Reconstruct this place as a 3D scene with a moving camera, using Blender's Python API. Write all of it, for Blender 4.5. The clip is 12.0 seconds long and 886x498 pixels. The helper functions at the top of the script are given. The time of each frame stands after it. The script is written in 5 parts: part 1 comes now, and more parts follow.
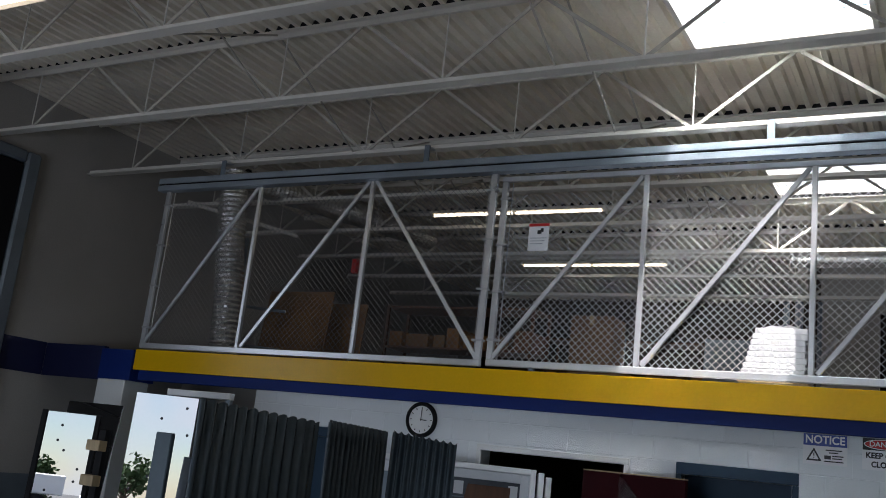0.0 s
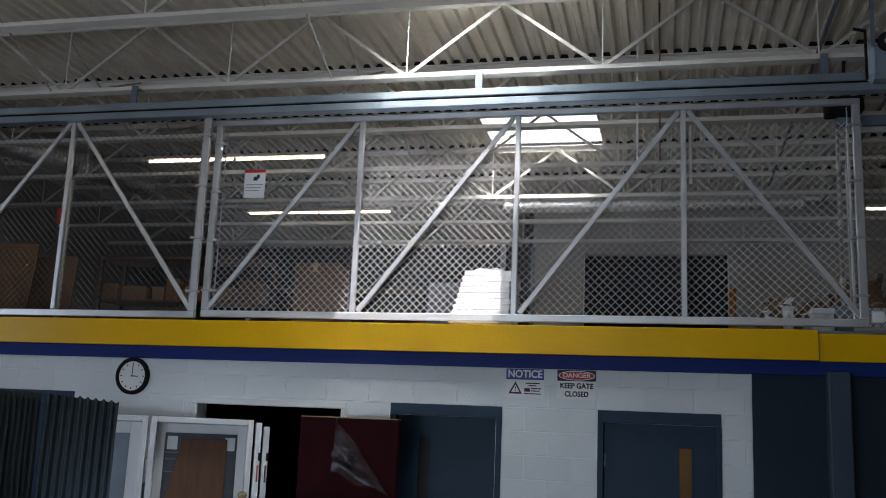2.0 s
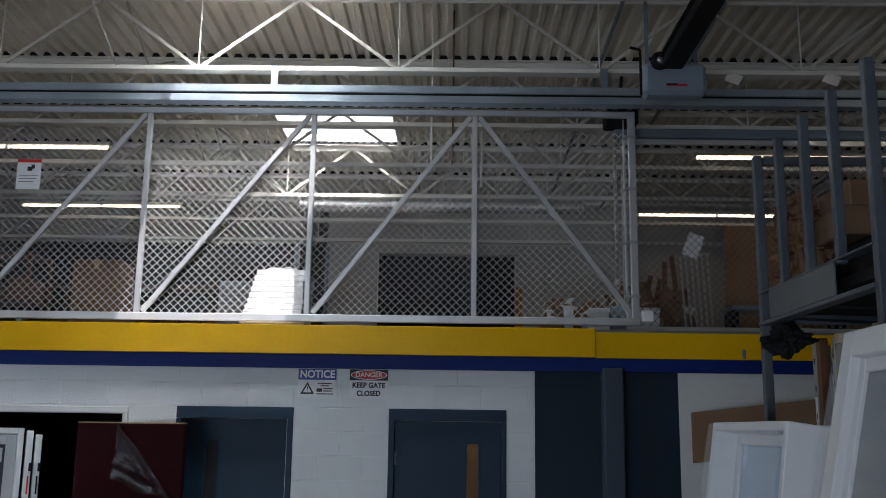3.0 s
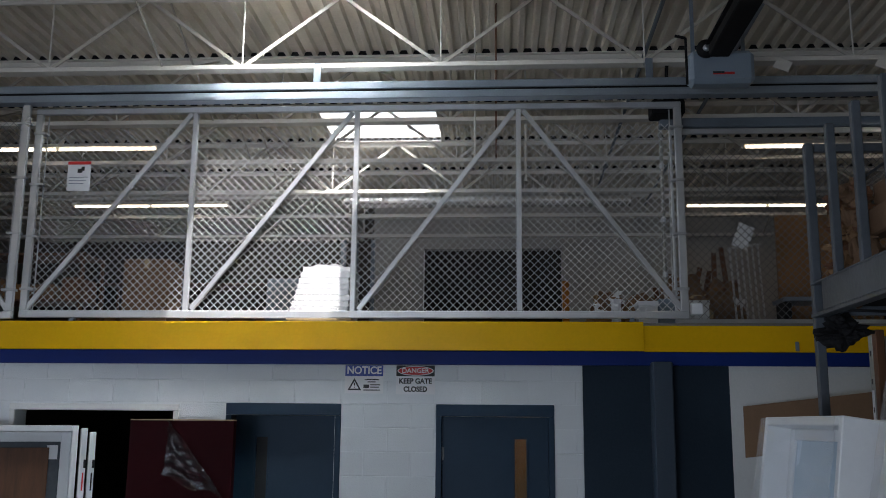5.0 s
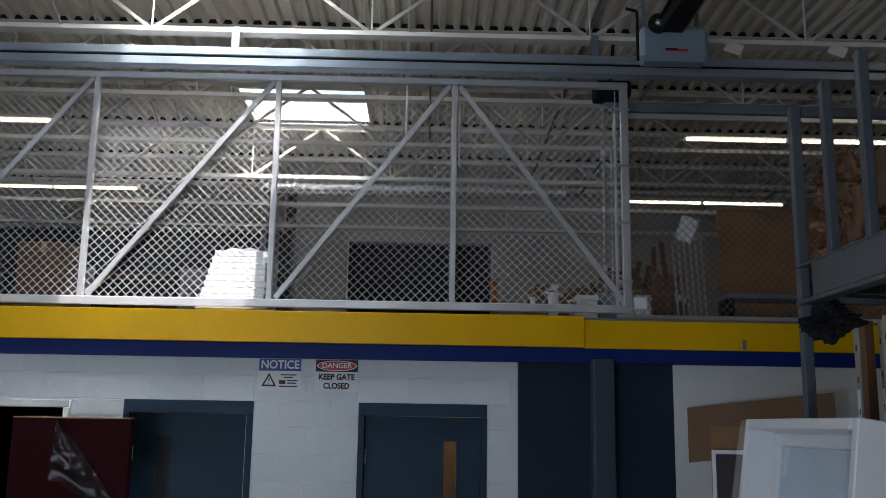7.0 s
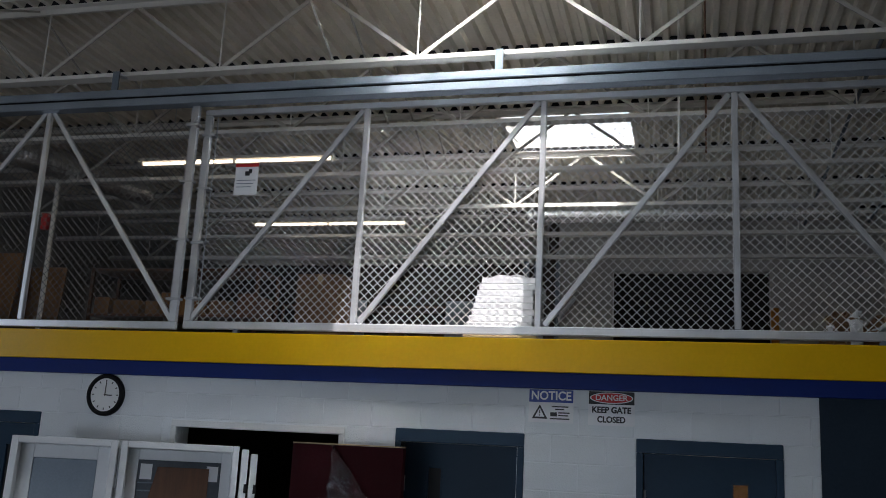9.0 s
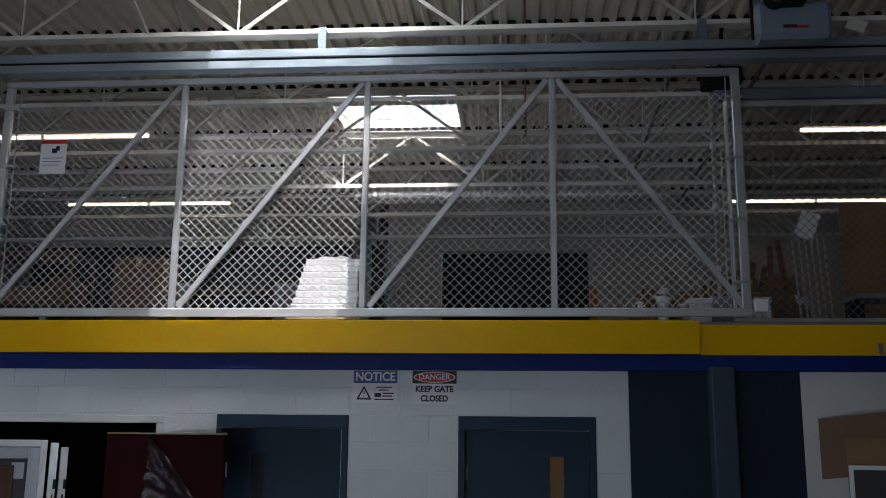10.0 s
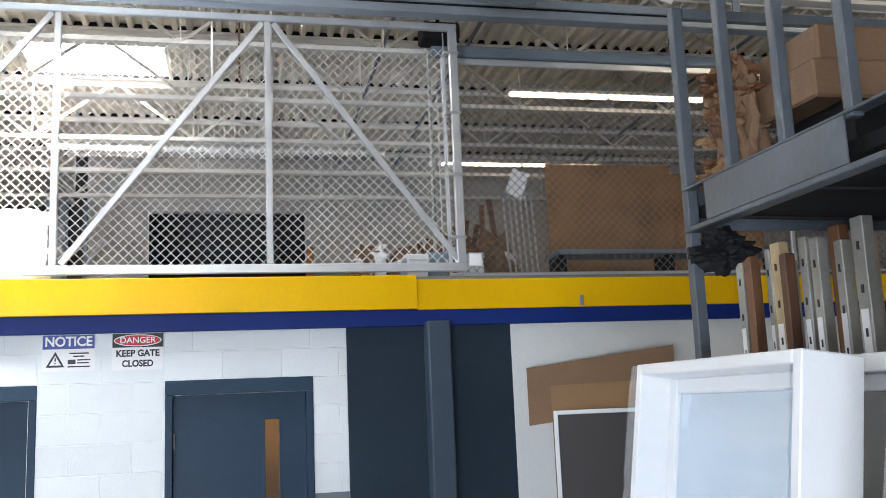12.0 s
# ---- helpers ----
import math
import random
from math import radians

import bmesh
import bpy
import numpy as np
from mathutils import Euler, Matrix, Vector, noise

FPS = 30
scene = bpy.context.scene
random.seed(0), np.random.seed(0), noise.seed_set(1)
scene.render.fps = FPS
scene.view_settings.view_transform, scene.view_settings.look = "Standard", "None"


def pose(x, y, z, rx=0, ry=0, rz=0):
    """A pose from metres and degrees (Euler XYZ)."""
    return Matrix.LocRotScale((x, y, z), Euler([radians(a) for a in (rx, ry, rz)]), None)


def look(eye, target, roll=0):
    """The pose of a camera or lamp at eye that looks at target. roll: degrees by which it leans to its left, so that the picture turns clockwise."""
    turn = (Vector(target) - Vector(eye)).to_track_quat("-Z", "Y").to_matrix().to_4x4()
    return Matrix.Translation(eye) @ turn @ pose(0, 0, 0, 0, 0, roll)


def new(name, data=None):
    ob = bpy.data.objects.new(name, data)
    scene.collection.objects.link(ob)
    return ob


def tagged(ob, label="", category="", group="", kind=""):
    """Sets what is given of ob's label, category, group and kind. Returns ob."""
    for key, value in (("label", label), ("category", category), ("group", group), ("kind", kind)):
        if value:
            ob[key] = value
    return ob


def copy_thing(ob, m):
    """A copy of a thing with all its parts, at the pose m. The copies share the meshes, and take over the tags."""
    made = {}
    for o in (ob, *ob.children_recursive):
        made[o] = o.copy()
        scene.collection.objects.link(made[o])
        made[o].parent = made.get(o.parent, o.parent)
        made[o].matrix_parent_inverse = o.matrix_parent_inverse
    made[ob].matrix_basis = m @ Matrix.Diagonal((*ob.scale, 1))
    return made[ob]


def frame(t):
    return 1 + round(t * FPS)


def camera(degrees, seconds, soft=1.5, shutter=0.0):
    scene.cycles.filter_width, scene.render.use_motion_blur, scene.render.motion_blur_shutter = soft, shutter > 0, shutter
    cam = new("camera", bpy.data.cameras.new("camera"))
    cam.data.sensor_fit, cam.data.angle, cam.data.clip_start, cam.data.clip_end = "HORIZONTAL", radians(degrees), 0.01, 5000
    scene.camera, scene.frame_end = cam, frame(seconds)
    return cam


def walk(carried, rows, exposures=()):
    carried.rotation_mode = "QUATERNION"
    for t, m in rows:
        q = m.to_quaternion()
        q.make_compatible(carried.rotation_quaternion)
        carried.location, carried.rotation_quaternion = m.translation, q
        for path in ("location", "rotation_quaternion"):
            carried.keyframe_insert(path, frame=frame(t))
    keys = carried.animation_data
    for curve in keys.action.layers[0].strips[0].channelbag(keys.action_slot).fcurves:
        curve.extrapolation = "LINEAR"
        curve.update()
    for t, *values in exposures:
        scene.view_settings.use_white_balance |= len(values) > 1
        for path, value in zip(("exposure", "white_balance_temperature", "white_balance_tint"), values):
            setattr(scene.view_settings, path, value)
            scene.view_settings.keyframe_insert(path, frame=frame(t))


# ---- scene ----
cam = camera(50.7, 12.0, 0.9)
PATH = [
    (0, (0.358, -8.355, 2.016), (-0.610, -6.662, 2.456), 6.4),
    (0.5, (0.354, -8.358, 2.01), (-0.72, -6.714, 2.393), 5.2),
    (1, (0.405, -8.291, 2.02), (-0.511, -6.556, 2.408), 4.4),
    (1.5, (0.448, -8.253, 2.041), (-0.315, -6.444, 2.422), 4.0),
    (2, (0.538, -8.2, 2.042), (0.082, -6.289, 2.415), 2.4),
    (2.5, (0.565, -8.182, 2.06), (0.492, -6.222, 2.45), 0.5),
    (3, (0.543, -8.202, 2.061), (0.52, -6.239, 2.441), 0.8),
    (3.5, (0.483, -8.198, 2.065), (0.407, -6.235, 2.436), -0.2),
    (3.7, (0.499, -8.209, 2.059), (0.406, -6.247, 2.436), 0.2),
    (5.3, (0.578, -8.139, 2.07), (0.435, -6.178, 2.437), 0.6),
    (5.5, (0.591, -8.113, 2.054), (0.42, -6.155, 2.426), 0.9),
    (6, (0.55, -8.003, 2.052), (0.332, -6.043, 2.388), 1.0),
    (6.5, (0.578, -7.752, 2.096), (0.398, -5.796, 2.473), 0.8),
    (7, (0.493, -7.497, 2.069), (0.533, -5.532, 2.44), 0.9),
    (7.5, (0.305, -7.361, 2.077), (-0.095, -5.449, 2.507), 2.0),
    (7.7, (0.309, -7.285, 2.077), (-0.237, -5.417, 2.539), 3.9),
    (9.3, (0.386, -7.095, 2.046), (-0.08, -5.194, 2.461), 2.3),
    (9.5, (0.406, -7.084, 2.068), (0.044, -5.159, 2.473), 2.0),
    (10, (0.436, -7.074, 2.068), (0.28, -5.12, 2.466), 0.6),
    (10.5, (0.444, -7.05, 2.059), (0.637, -5.103, 2.474), 0.4),
    (11, (0.444, -7.055, 2.06), (0.866, -5.147, 2.487), -0.2),
    (11.5, (0.483, -6.99, 2.048), (1.031, -5.104, 2.425), -1.9),
    (12, (0.442, -6.782, 2.024), (0.886, -4.858, 2.344), -2.4),
]
EXPOSURE = tuple((t, s, 6320 if t < 11.2 else 6650, 17) for t, s in ((0.0, 1.02), (0.5, 1.62), (1.0, 1.6), (1.5, 1.58), (2.0, 1.2), (2.5, 1.03), (3.0, 1.17), (3.5, 1.18), (6.0, 1.25), (7.5, 1.2), (9.5, 0.74), (10.0, 0.64), (10.5, 1.28), (11.0, 1.9), (11.5, 2.3), (12.0, 3.27)))
walk(cam, [(t, look(eye, target, roll)) for t, eye, target, roll in PATH], EXPOSURE)

# ---- world, sun, large lights ----
SUN_WAY = Vector((-0.20, 0.43, -1.0)).normalized()
world = bpy.data.worlds.new("sky")
world.use_nodes = True
scene.world = world
_wn = world.node_tree
_sky = _wn.nodes.new("ShaderNodeTexSky")
_sky.sky_type = "NISHITA"
_sky.sun_disc = False
_sky.dust_density, _sky.ozone_density = 0.2, 3.0
_sky.sun_elevation = math.asin(-SUN_WAY.z)
_sky.sun_rotation = math.atan2(-SUN_WAY.x, -SUN_WAY.y)
_way = _wn.nodes.new("ShaderNodeTexCoord")
_cloud = _wn.nodes.new("ShaderNodeTexNoise")
_cloud.inputs["Scale"].default_value, _cloud.inputs["Detail"].default_value = 6.0, 6.0
_edge = _wn.nodes.new("ShaderNodeMapRange")
_edge.inputs["From Min"].default_value, _edge.inputs["From Max"].default_value = 0.46, 0.66
_mixsky = _wn.nodes.new("ShaderNodeMix")
_mixsky.data_type = "RGBA"
_mixsky.inputs["B"].default_value = (7.0, 7.4, 7.9, 1.0)
_wn.links.new(_way.outputs["Generated"], _cloud.inputs["Vector"])
_wn.links.new(_cloud.outputs["Fac"], _edge.inputs["Value"])
_wn.links.new(_edge.outputs["Result"], _mixsky.inputs["Factor"])
_wn.links.new(_sky.outputs["Color"], _mixsky.inputs["A"])
_wn.links.new(_mixsky.outputs["Result"], _wn.nodes["Background"].inputs["Color"])
_wn.nodes["Background"].inputs["Strength"].default_value = 0.05

_sun = bpy.data.lights.new("sun", "SUN")
_sun.energy, _sun.angle, _sun.color = 5.0, radians(0.5), (1.0, 0.96, 0.9)
sun = new("sun", _sun)
sun.matrix_world = look((0, 0, 30), Vector((0, 0, 30)) + SUN_WAY)


def area_light(name, eye, target, width, height, power, color):
    data = bpy.data.lights.new(name, "AREA")
    data.shape, data.size, data.size_y, data.energy, data.color = "RECTANGLE", width, height, power, color
    ob = new(name, data)
    ob.matrix_world = look(eye, target)
    return ob


SKYLIGHT_X = (-1.82, -0.28)
SKYLIGHTS_Y = ((3.43, 5.04), (-1.50, -0.10))
DAY = (0.86, 0.94, 1.0)
for _i, (_a, _b) in enumerate(SKYLIGHTS_Y):
    area_light("skylight_glow", (-1.05, (_a + _b) / 2, 6.375), (-1.05, (_a + _b) / 2 + 0.001, 0), 1.58, _b - _a + 0.05, (4, 22)[_i], DAY)

# daylight of the open dock door in the wall behind
area_light("dock_daylight", (-3.2, -13.3, 0.66), (-2.0, 0, 0.66), 5.4, 1.1, 88, (0.74, 0.87, 1.0))
# daylight of the open loading door in the west wall
area_light("loading_daylight", (-10.18, -5.15, 2.65), (0, -5.15, 2.65), 3.0, 4.8, 17, (0.78, 0.89, 1.0))

# unseen lamp added behind door 1 to make its window glow orange-brown
area_light("added_store_light", (0.70, 0.5, 2.52), (0.70, 0.501, 0), 1.1, 0.08, 1.2, (1.0, 0.86, 0.66))

# ---- materials ----


def mat(name, color, rough=0.6, metal=0.0, var=0.18, scale=1.2, fine=45.0, bump=0.08, per_object=0.0, stretch=(1, 1, 1), spec=0.5):
    """A paint, metal or wood: the colour varies at two scales and the surface has a fine relief."""
    m = bpy.data.materials.new(name)
    m.use_nodes = True
    nt = m.node_tree
    n, l = nt.nodes, nt.links
    p = n["Principled BSDF"]
    co = n.new("ShaderNodeTexCoord")
    mp = n.new("ShaderNodeMapping")
    mp.inputs["Scale"].default_value = stretch
    l.new(co.outputs["Object"], mp.inputs["Vector"])
    big, small = n.new("ShaderNodeTexNoise"), n.new("ShaderNodeTexNoise")
    for tex, s, d in ((big, scale, 5.0), (small, fine, 3.0)):
        tex.inputs["Scale"].default_value = s
        tex.inputs["Detail"].default_value = d
        l.new(mp.outputs["Vector"], tex.inputs["Vector"])
    add = n.new("ShaderNodeMath")
    add.operation = "MULTIPLY_ADD"
    add.inputs[1].default_value = 0.35
    l.new(small.outputs["Fac"], add.inputs[0])
    l.new(big.outputs["Fac"], add.inputs[2])
    ramp = n.new("ShaderNodeMapRange")
    ramp.inputs["From Min"].default_value, ramp.inputs["From Max"].default_value = 0.4, 0.95
    ramp.inputs["To Min"].default_value, ramp.inputs["To Max"].default_value = 1 - var, 1 + var
    l.new(add.outputs[0], ramp.inputs["Value"])
    value = ramp.outputs["Result"]
    if per_object:
        info = n.new("ShaderNodeObjectInfo")
        rnd = n.new("ShaderNodeMapRange")
        rnd.inputs["To Min"].default_value, rnd.inputs["To Max"].default_value = 1 - per_object, 1 + per_object
        l.new(info.outputs["Random"], rnd.inputs["Value"])
        mul = n.new("ShaderNodeMath")
        mul.operation = "MULTIPLY"
        l.new(value, mul.inputs[0])
        l.new(rnd.outputs["Result"], mul.inputs[1])
        value = mul.outputs[0]
    tint = n.new("ShaderNodeVectorMath")
    tint.operation = "SCALE"
    tint.inputs[0].default_value = color
    l.new(value, tint.inputs["Scale"])
    l.new(tint.outputs["Vector"], p.inputs["Base Color"])
    rr = n.new("ShaderNodeMapRange")
    rr.inputs["To Min"].default_value, rr.inputs["To Max"].default_value = max(0.0, rough - min(0.12, rough * 0.35)), min(1, rough + min(0.12, rough * 0.35))
    l.new(big.outputs["Fac"], rr.inputs["Value"])
    l.new(rr.outputs["Result"], p.inputs["Roughness"])
    p.inputs["Metallic"].default_value = metal
    p.inputs["Specular IOR Level"].default_value = spec
    if bump:
        b = n.new("ShaderNodeBump")
        b.inputs["Strength"].default_value, b.inputs["Distance"].default_value = bump, 0.02
        l.new(small.outputs["Fac"], b.inputs["Height"])
        l.new(b.outputs["Normal"], p.inputs["Normal"])
    return m


def clear(name, color, rough, alpha=1.0, transmission=0.0):
    m = bpy.data.materials.new(name)
    m.use_nodes = True
    p = m.node_tree.nodes["Principled BSDF"]
    p.inputs["Base Color"].default_value = (*color, 1)
    p.inputs["Roughness"].default_value = rough
    p.inputs["Alpha"].default_value = alpha
    p.inputs["Transmission Weight"].default_value = transmission
    return m


def glow(name, color, strength):
    m = bpy.data.materials.new(name)
    m.use_nodes = True
    p = m.node_tree.nodes["Principled BSDF"]
    p.inputs["Emission Color"].default_value = (*color, 1)
    p.inputs["Emission Strength"].default_value = strength
    return m


M_DECK = mat("white roof deck paint", (0.78, 0.72, 0.61), 0.55, 0, 0.16, 0.5, 30, 0.05)
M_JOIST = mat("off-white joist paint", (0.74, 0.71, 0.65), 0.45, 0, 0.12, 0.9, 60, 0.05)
# same paint as the deck, colour lowered so the webs sink into it
M_WEB = mat("darkened web paint", (0.50, 0.47, 0.41), 0.6, 0, 0.12, 0.9, 60, 0.05)
M_BLOCK = mat("white painted block", (0.74, 0.78, 0.80), 0.5, 0, 0.06, 1.6, 90, 0.25, 0.03)
M_DADO = mat("slate grey painted block", (0.13, 0.16, 0.185), 0.5, 0, 0.08, 1.6, 90, 0.25, 0.03)
M_MORTAR = mat("painted mortar", (0.78, 0.82, 0.84), 0.6, 0, 0.08, 2, 80, 0.2)
M_WHITEWALL = mat("white wall paint", (0.74, 0.76, 0.75), 0.55, 0, 0.10, 0.7, 60, 0.1)
M_GREYWALL = mat("grey-beige wall paint", (0.36, 0.34, 0.31), 0.6, 0, 0.16, 0.5, 50, 0.12)
M_WESTWALL = mat("beige-grey side wall paint", (0.42, 0.40, 0.37), 0.65, 0, 0.18, 0.5, 50, 0.12, 0, (1, 1, 1), 0.3)
M_BACKWALL = mat("pale grey back wall paint", (0.42, 0.40, 0.37), 0.6, 0, 0.14, 0.5, 50, 0.12)
# brown taken darker to carry the gloom of the unlit bay and rooms
M_DARKWALL = mat("dark brown wall with shade in its colour", (0.05, 0.037, 0.029), 0.7, 0, 0.25, 0.6, 40, 0.1)
M_YELLOW = mat("yellow safety paint", (0.80, 0.46, 0.002), 0.22, 0, 0.10, 0.8, 40, 0.04, 0, (1, 1, 1), 0.3)
M_BLUE = mat("deep blue paint", (0.004, 0.022, 0.16), 0.5, 0, 0.15, 1.0, 40, 0.05, 0, (1, 1, 1), 0.22)
M_NAVY = mat("navy wall stripe", (0.008, 0.012, 0.06), 0.5, 0, 0.15, 1.0, 40, 0.05)
M_SLATE = mat("slate blue door paint", (0.022, 0.048, 0.080), 0.45, 0, 0.12, 1.0, 50, 0.06, 0, (1, 1, 1), 0.15)
M_PANEL = mat("dark slate wall paint", (0.027, 0.042, 0.060), 0.6, 0, 0.18, 0.8, 50, 0.12, 0, (1, 1, 1), 0.06)
M_CONCRETE = mat("grey concrete floor", (0.17, 0.165, 0.16), 0.6, 0, 0.25, 0.5, 25, 0.15)
M_GALV = mat("galvanised steel", (0.62, 0.64, 0.66), 0.34, 0.85, 0.16, 4, 70, 0.05)
M_ALU = mat("aluminium tube", (0.74, 0.76, 0.78), 0.33, 0.75, 0.10, 3, 90, 0.04)
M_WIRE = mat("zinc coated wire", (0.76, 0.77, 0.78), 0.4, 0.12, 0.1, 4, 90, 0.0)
# darker copy of the wire: the fences' weaker light is put into its colour
M_SHADEWIRE = mat("zinc wire with shade in its colour", (0.20, 0.20, 0.20), 0.5, 0.3, 0.2, 4, 90, 0.0)
M_STEEL = mat("blue-grey steel", (0.19, 0.23, 0.27), 0.42, 0.3, 0.2, 2, 60, 0.08)
M_TRACK = mat("galvanised track steel", (0.29, 0.34, 0.39), 0.38, 0.45, 0.2, 2, 60, 0.06)
M_RACK = mat("grey rack enamel", (0.078, 0.092, 0.108), 0.42, 0.1, 0.3, 3, 40, 0.1)
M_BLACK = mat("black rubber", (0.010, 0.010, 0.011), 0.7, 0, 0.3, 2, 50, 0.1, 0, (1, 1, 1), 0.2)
M_CARD = mat("brown cardboard", (0.25, 0.145, 0.07), 0.8, 0, 0.16, 2, 60, 0.12)
M_DARKCARD = mat("kraft cardboard sheet", (0.19, 0.11, 0.06), 0.8, 0, 0.18, 2, 60, 0.12)
M_OSB = mat("chipboard", (0.25, 0.125, 0.045), 0.7, 0, 0.3, 4, 35, 0.15)
M_WOOD = mat("stained wood", (0.13, 0.055, 0.024), 0.5, 0, 0.3, 3, 30, 0.1, 0.2, (8, 8, 0.7))
M_PALEWOOD = mat("pale pine", (0.48, 0.36, 0.20), 0.55, 0, 0.22, 3, 30, 0.1, 0.12, (8, 8, 0.7))
M_VINYL = mat("white vinyl frame", (0.78, 0.80, 0.81), 0.35, 0, 0.05, 2, 60, 0.03)
M_MAROON = mat("maroon laminate", (0.030, 0.003, 0.005), 0.55, 0, 0.2, 1.5, 50, 0.05, 0, (1, 1, 1), 0.08)
M_CORR = mat("dark grey corrugated sheet", (0.10, 0.13, 0.15), 0.24, 0.4, 0.25, 2, 50, 0.05)
M_PAPER = mat("white sign face", (0.80, 0.81, 0.82), 0.4, 0, 0.04, 3, 80, 0.0)
M_SIGNBLUE = mat("sign blue", (0.012, 0.05, 0.30), 0.4, 0, 0.05, 3, 80, 0.0)
M_SIGNRED = mat("sign red", (0.55, 0.02, 0.02), 0.4, 0, 0.05, 3, 80, 0.0)
M_INK = mat("black ink", (0.015, 0.015, 0.017), 0.5, 0, 0.05, 3, 80, 0.0)
M_ORANGE = mat("orange paint", (0.55, 0.20, 0.02), 0.5, 0, 0.2, 2, 60, 0.05)
M_WRAP = mat("white shrink wrap", (0.82, 0.83, 0.84), 0.25, 0, 0.06, 3, 14, 0.5)
M_TINT = mat("pale blue filmed glass", (0.50, 0.63, 0.74), 0.25, 0, 0.1, 2, 30, 0.1)
M_FOIL = mat("crinkled aluminium foil duct", (0.78, 0.78, 0.77), 0.22, 0.95, 0.12, 6, 40, 0.7)
M_OPENER = mat("light grey-blue enamel", (0.24, 0.30, 0.36), 0.4, 0.1, 0.1, 3, 60, 0.04)
M_MIRROR = mat("mirror silvering", (0.88, 0.92, 0.94), 0.004, 1.0, 0.02, 1, 30, 0.0)
M_STRUT = mat("dull zinc strip", (0.33, 0.33, 0.30), 0.45, 0.3, 0.25, 3, 60, 0.06)
M_GLASS = clear("clear glass", (0.86, 0.95, 0.94), 0.02, 1.0, 1.0)
# not see-through: the darkness of the room behind is its colour
M_DARKPANE = clear("opaque pane with room darkness painted in", (0.012, 0.014, 0.016), 0.65)
M_COLUMN = mat("slate blue column paint", (0.045, 0.068, 0.098), 0.45, 0, 0.15, 0.8, 50, 0.08, 0, (1, 1, 1), 0.35)
M_FILM = clear("torn plastic film", (0.92, 0.92, 0.97), 0.14, 1.0, 1.0)
M_SCREEN = clear("insect screen", (0.06, 0.055, 0.055), 0.7, 0.93)
M_TUBE = glow("fluorescent tube", (1.0, 0.84, 0.60), 2.2)
M_LEAF = mat("leaves", (0.05, 0.09, 0.03), 0.6, 0, 0.3, 3, 20, 0.0)
M_BARK = mat("bark", (0.10, 0.07, 0.05), 0.9, 0, 0.3, 3, 20, 0.3)
M_ASPHALT = mat("asphalt", (0.06, 0.06, 0.06), 0.85, 0, 0.25, 0.5, 60, 0.2)
M_TRAILER = mat("white trailer skin", (0.75, 0.76, 0.77), 0.4, 0, 0.05, 1, 40, 0.03)
M_CLOCK = mat("clock face", (0.82, 0.83, 0.82), 0.4, 0, 0.03, 3, 60, 0.0)

# ---- builders ----


def mesh_of(name, bm, material, smooth=False):
    me = bpy.data.meshes.new(name)
    bmesh.ops.recalc_face_normals(bm, faces=bm.faces)
    bm.to_mesh(me)
    bm.free()
    me.materials.append(material)
    if smooth:
        for f in me.polygons:
            f.use_smooth = True
    return me


def part(name, bm, material, parent=None, label="", smooth=False):
    me = bm if isinstance(bm, bpy.types.Mesh) else mesh_of(name, bm, material, smooth)
    ob = new(name, me)
    if parent is not None:
        ob.parent = parent
        ob.matrix_parent_inverse = parent.matrix_basis.inverted()
    if label:
        ob["label"] = label
    return ob


def thing(name, at, label, category, group="", kind=""):
    ob = new(name)
    ob.empty_display_size = 0.1
    ob.location = at
    ob.matrix_basis = Matrix.Translation(at)
    return tagged(ob, label, category, group, kind)


def box(x0, x1, y0, y1, z0, z1, bevel=0.0, bm=None):
    own = bmesh.new()
    bmesh.ops.create_cube(own, size=1)
    for v in own.verts:
        v.co = ((x0 + x1) / 2 + v.co.x * (x1 - x0), (y0 + y1) / 2 + v.co.y * (y1 - y0), (z0 + z1) / 2 + v.co.z * (z1 - z0))
    if bevel:
        bmesh.ops.bevel(own, geom=list(own.edges), offset=bevel, segments=1, affect="EDGES")
    return join(own, bm)


def join(own, bm):
    if bm is None:
        return own
    me = bpy.data.meshes.new("joined")
    own.to_mesh(me)
    own.free()
    bm.from_mesh(me)
    bpy.data.meshes.remove(me)
    return bm


def bar(a, b, w, d, bm=None, bevel=0.0, up=(0, 1, 0)):
    """A square bar from a to b, w wide across the up axis and d deep along it."""
    a, b = Vector(a), Vector(b)
    way = (b - a).normalized()
    up = Vector(up)
    side = way.cross(up).normalized()
    up = side.cross(way).normalized()
    own = box(-w / 2, w / 2, -d / 2, d / 2, 0, (b - a).length, bevel)
    m = Matrix((( side.x, up.x, way.x, a.x), (side.y, up.y, way.y, a.y), (side.z, up.z, way.z, a.z), (0, 0, 0, 1)))
    own.transform(m)
    return join(own, bm)


def rod(a, b, r, n=8, bm=None, r2=None):
    a, b = Vector(a), Vector(b)
    own = bmesh.new()
    bmesh.ops.create_cone(own, cap_ends=True, segments=n, radius1=r, radius2=r if r2 is None else r2, depth=(b - a).length)
    own.transform(Matrix.Translation((a + b) / 2) @ (b - a).to_track_quat("Z", "Y").to_matrix().to_4x4())
    return join(own, bm)


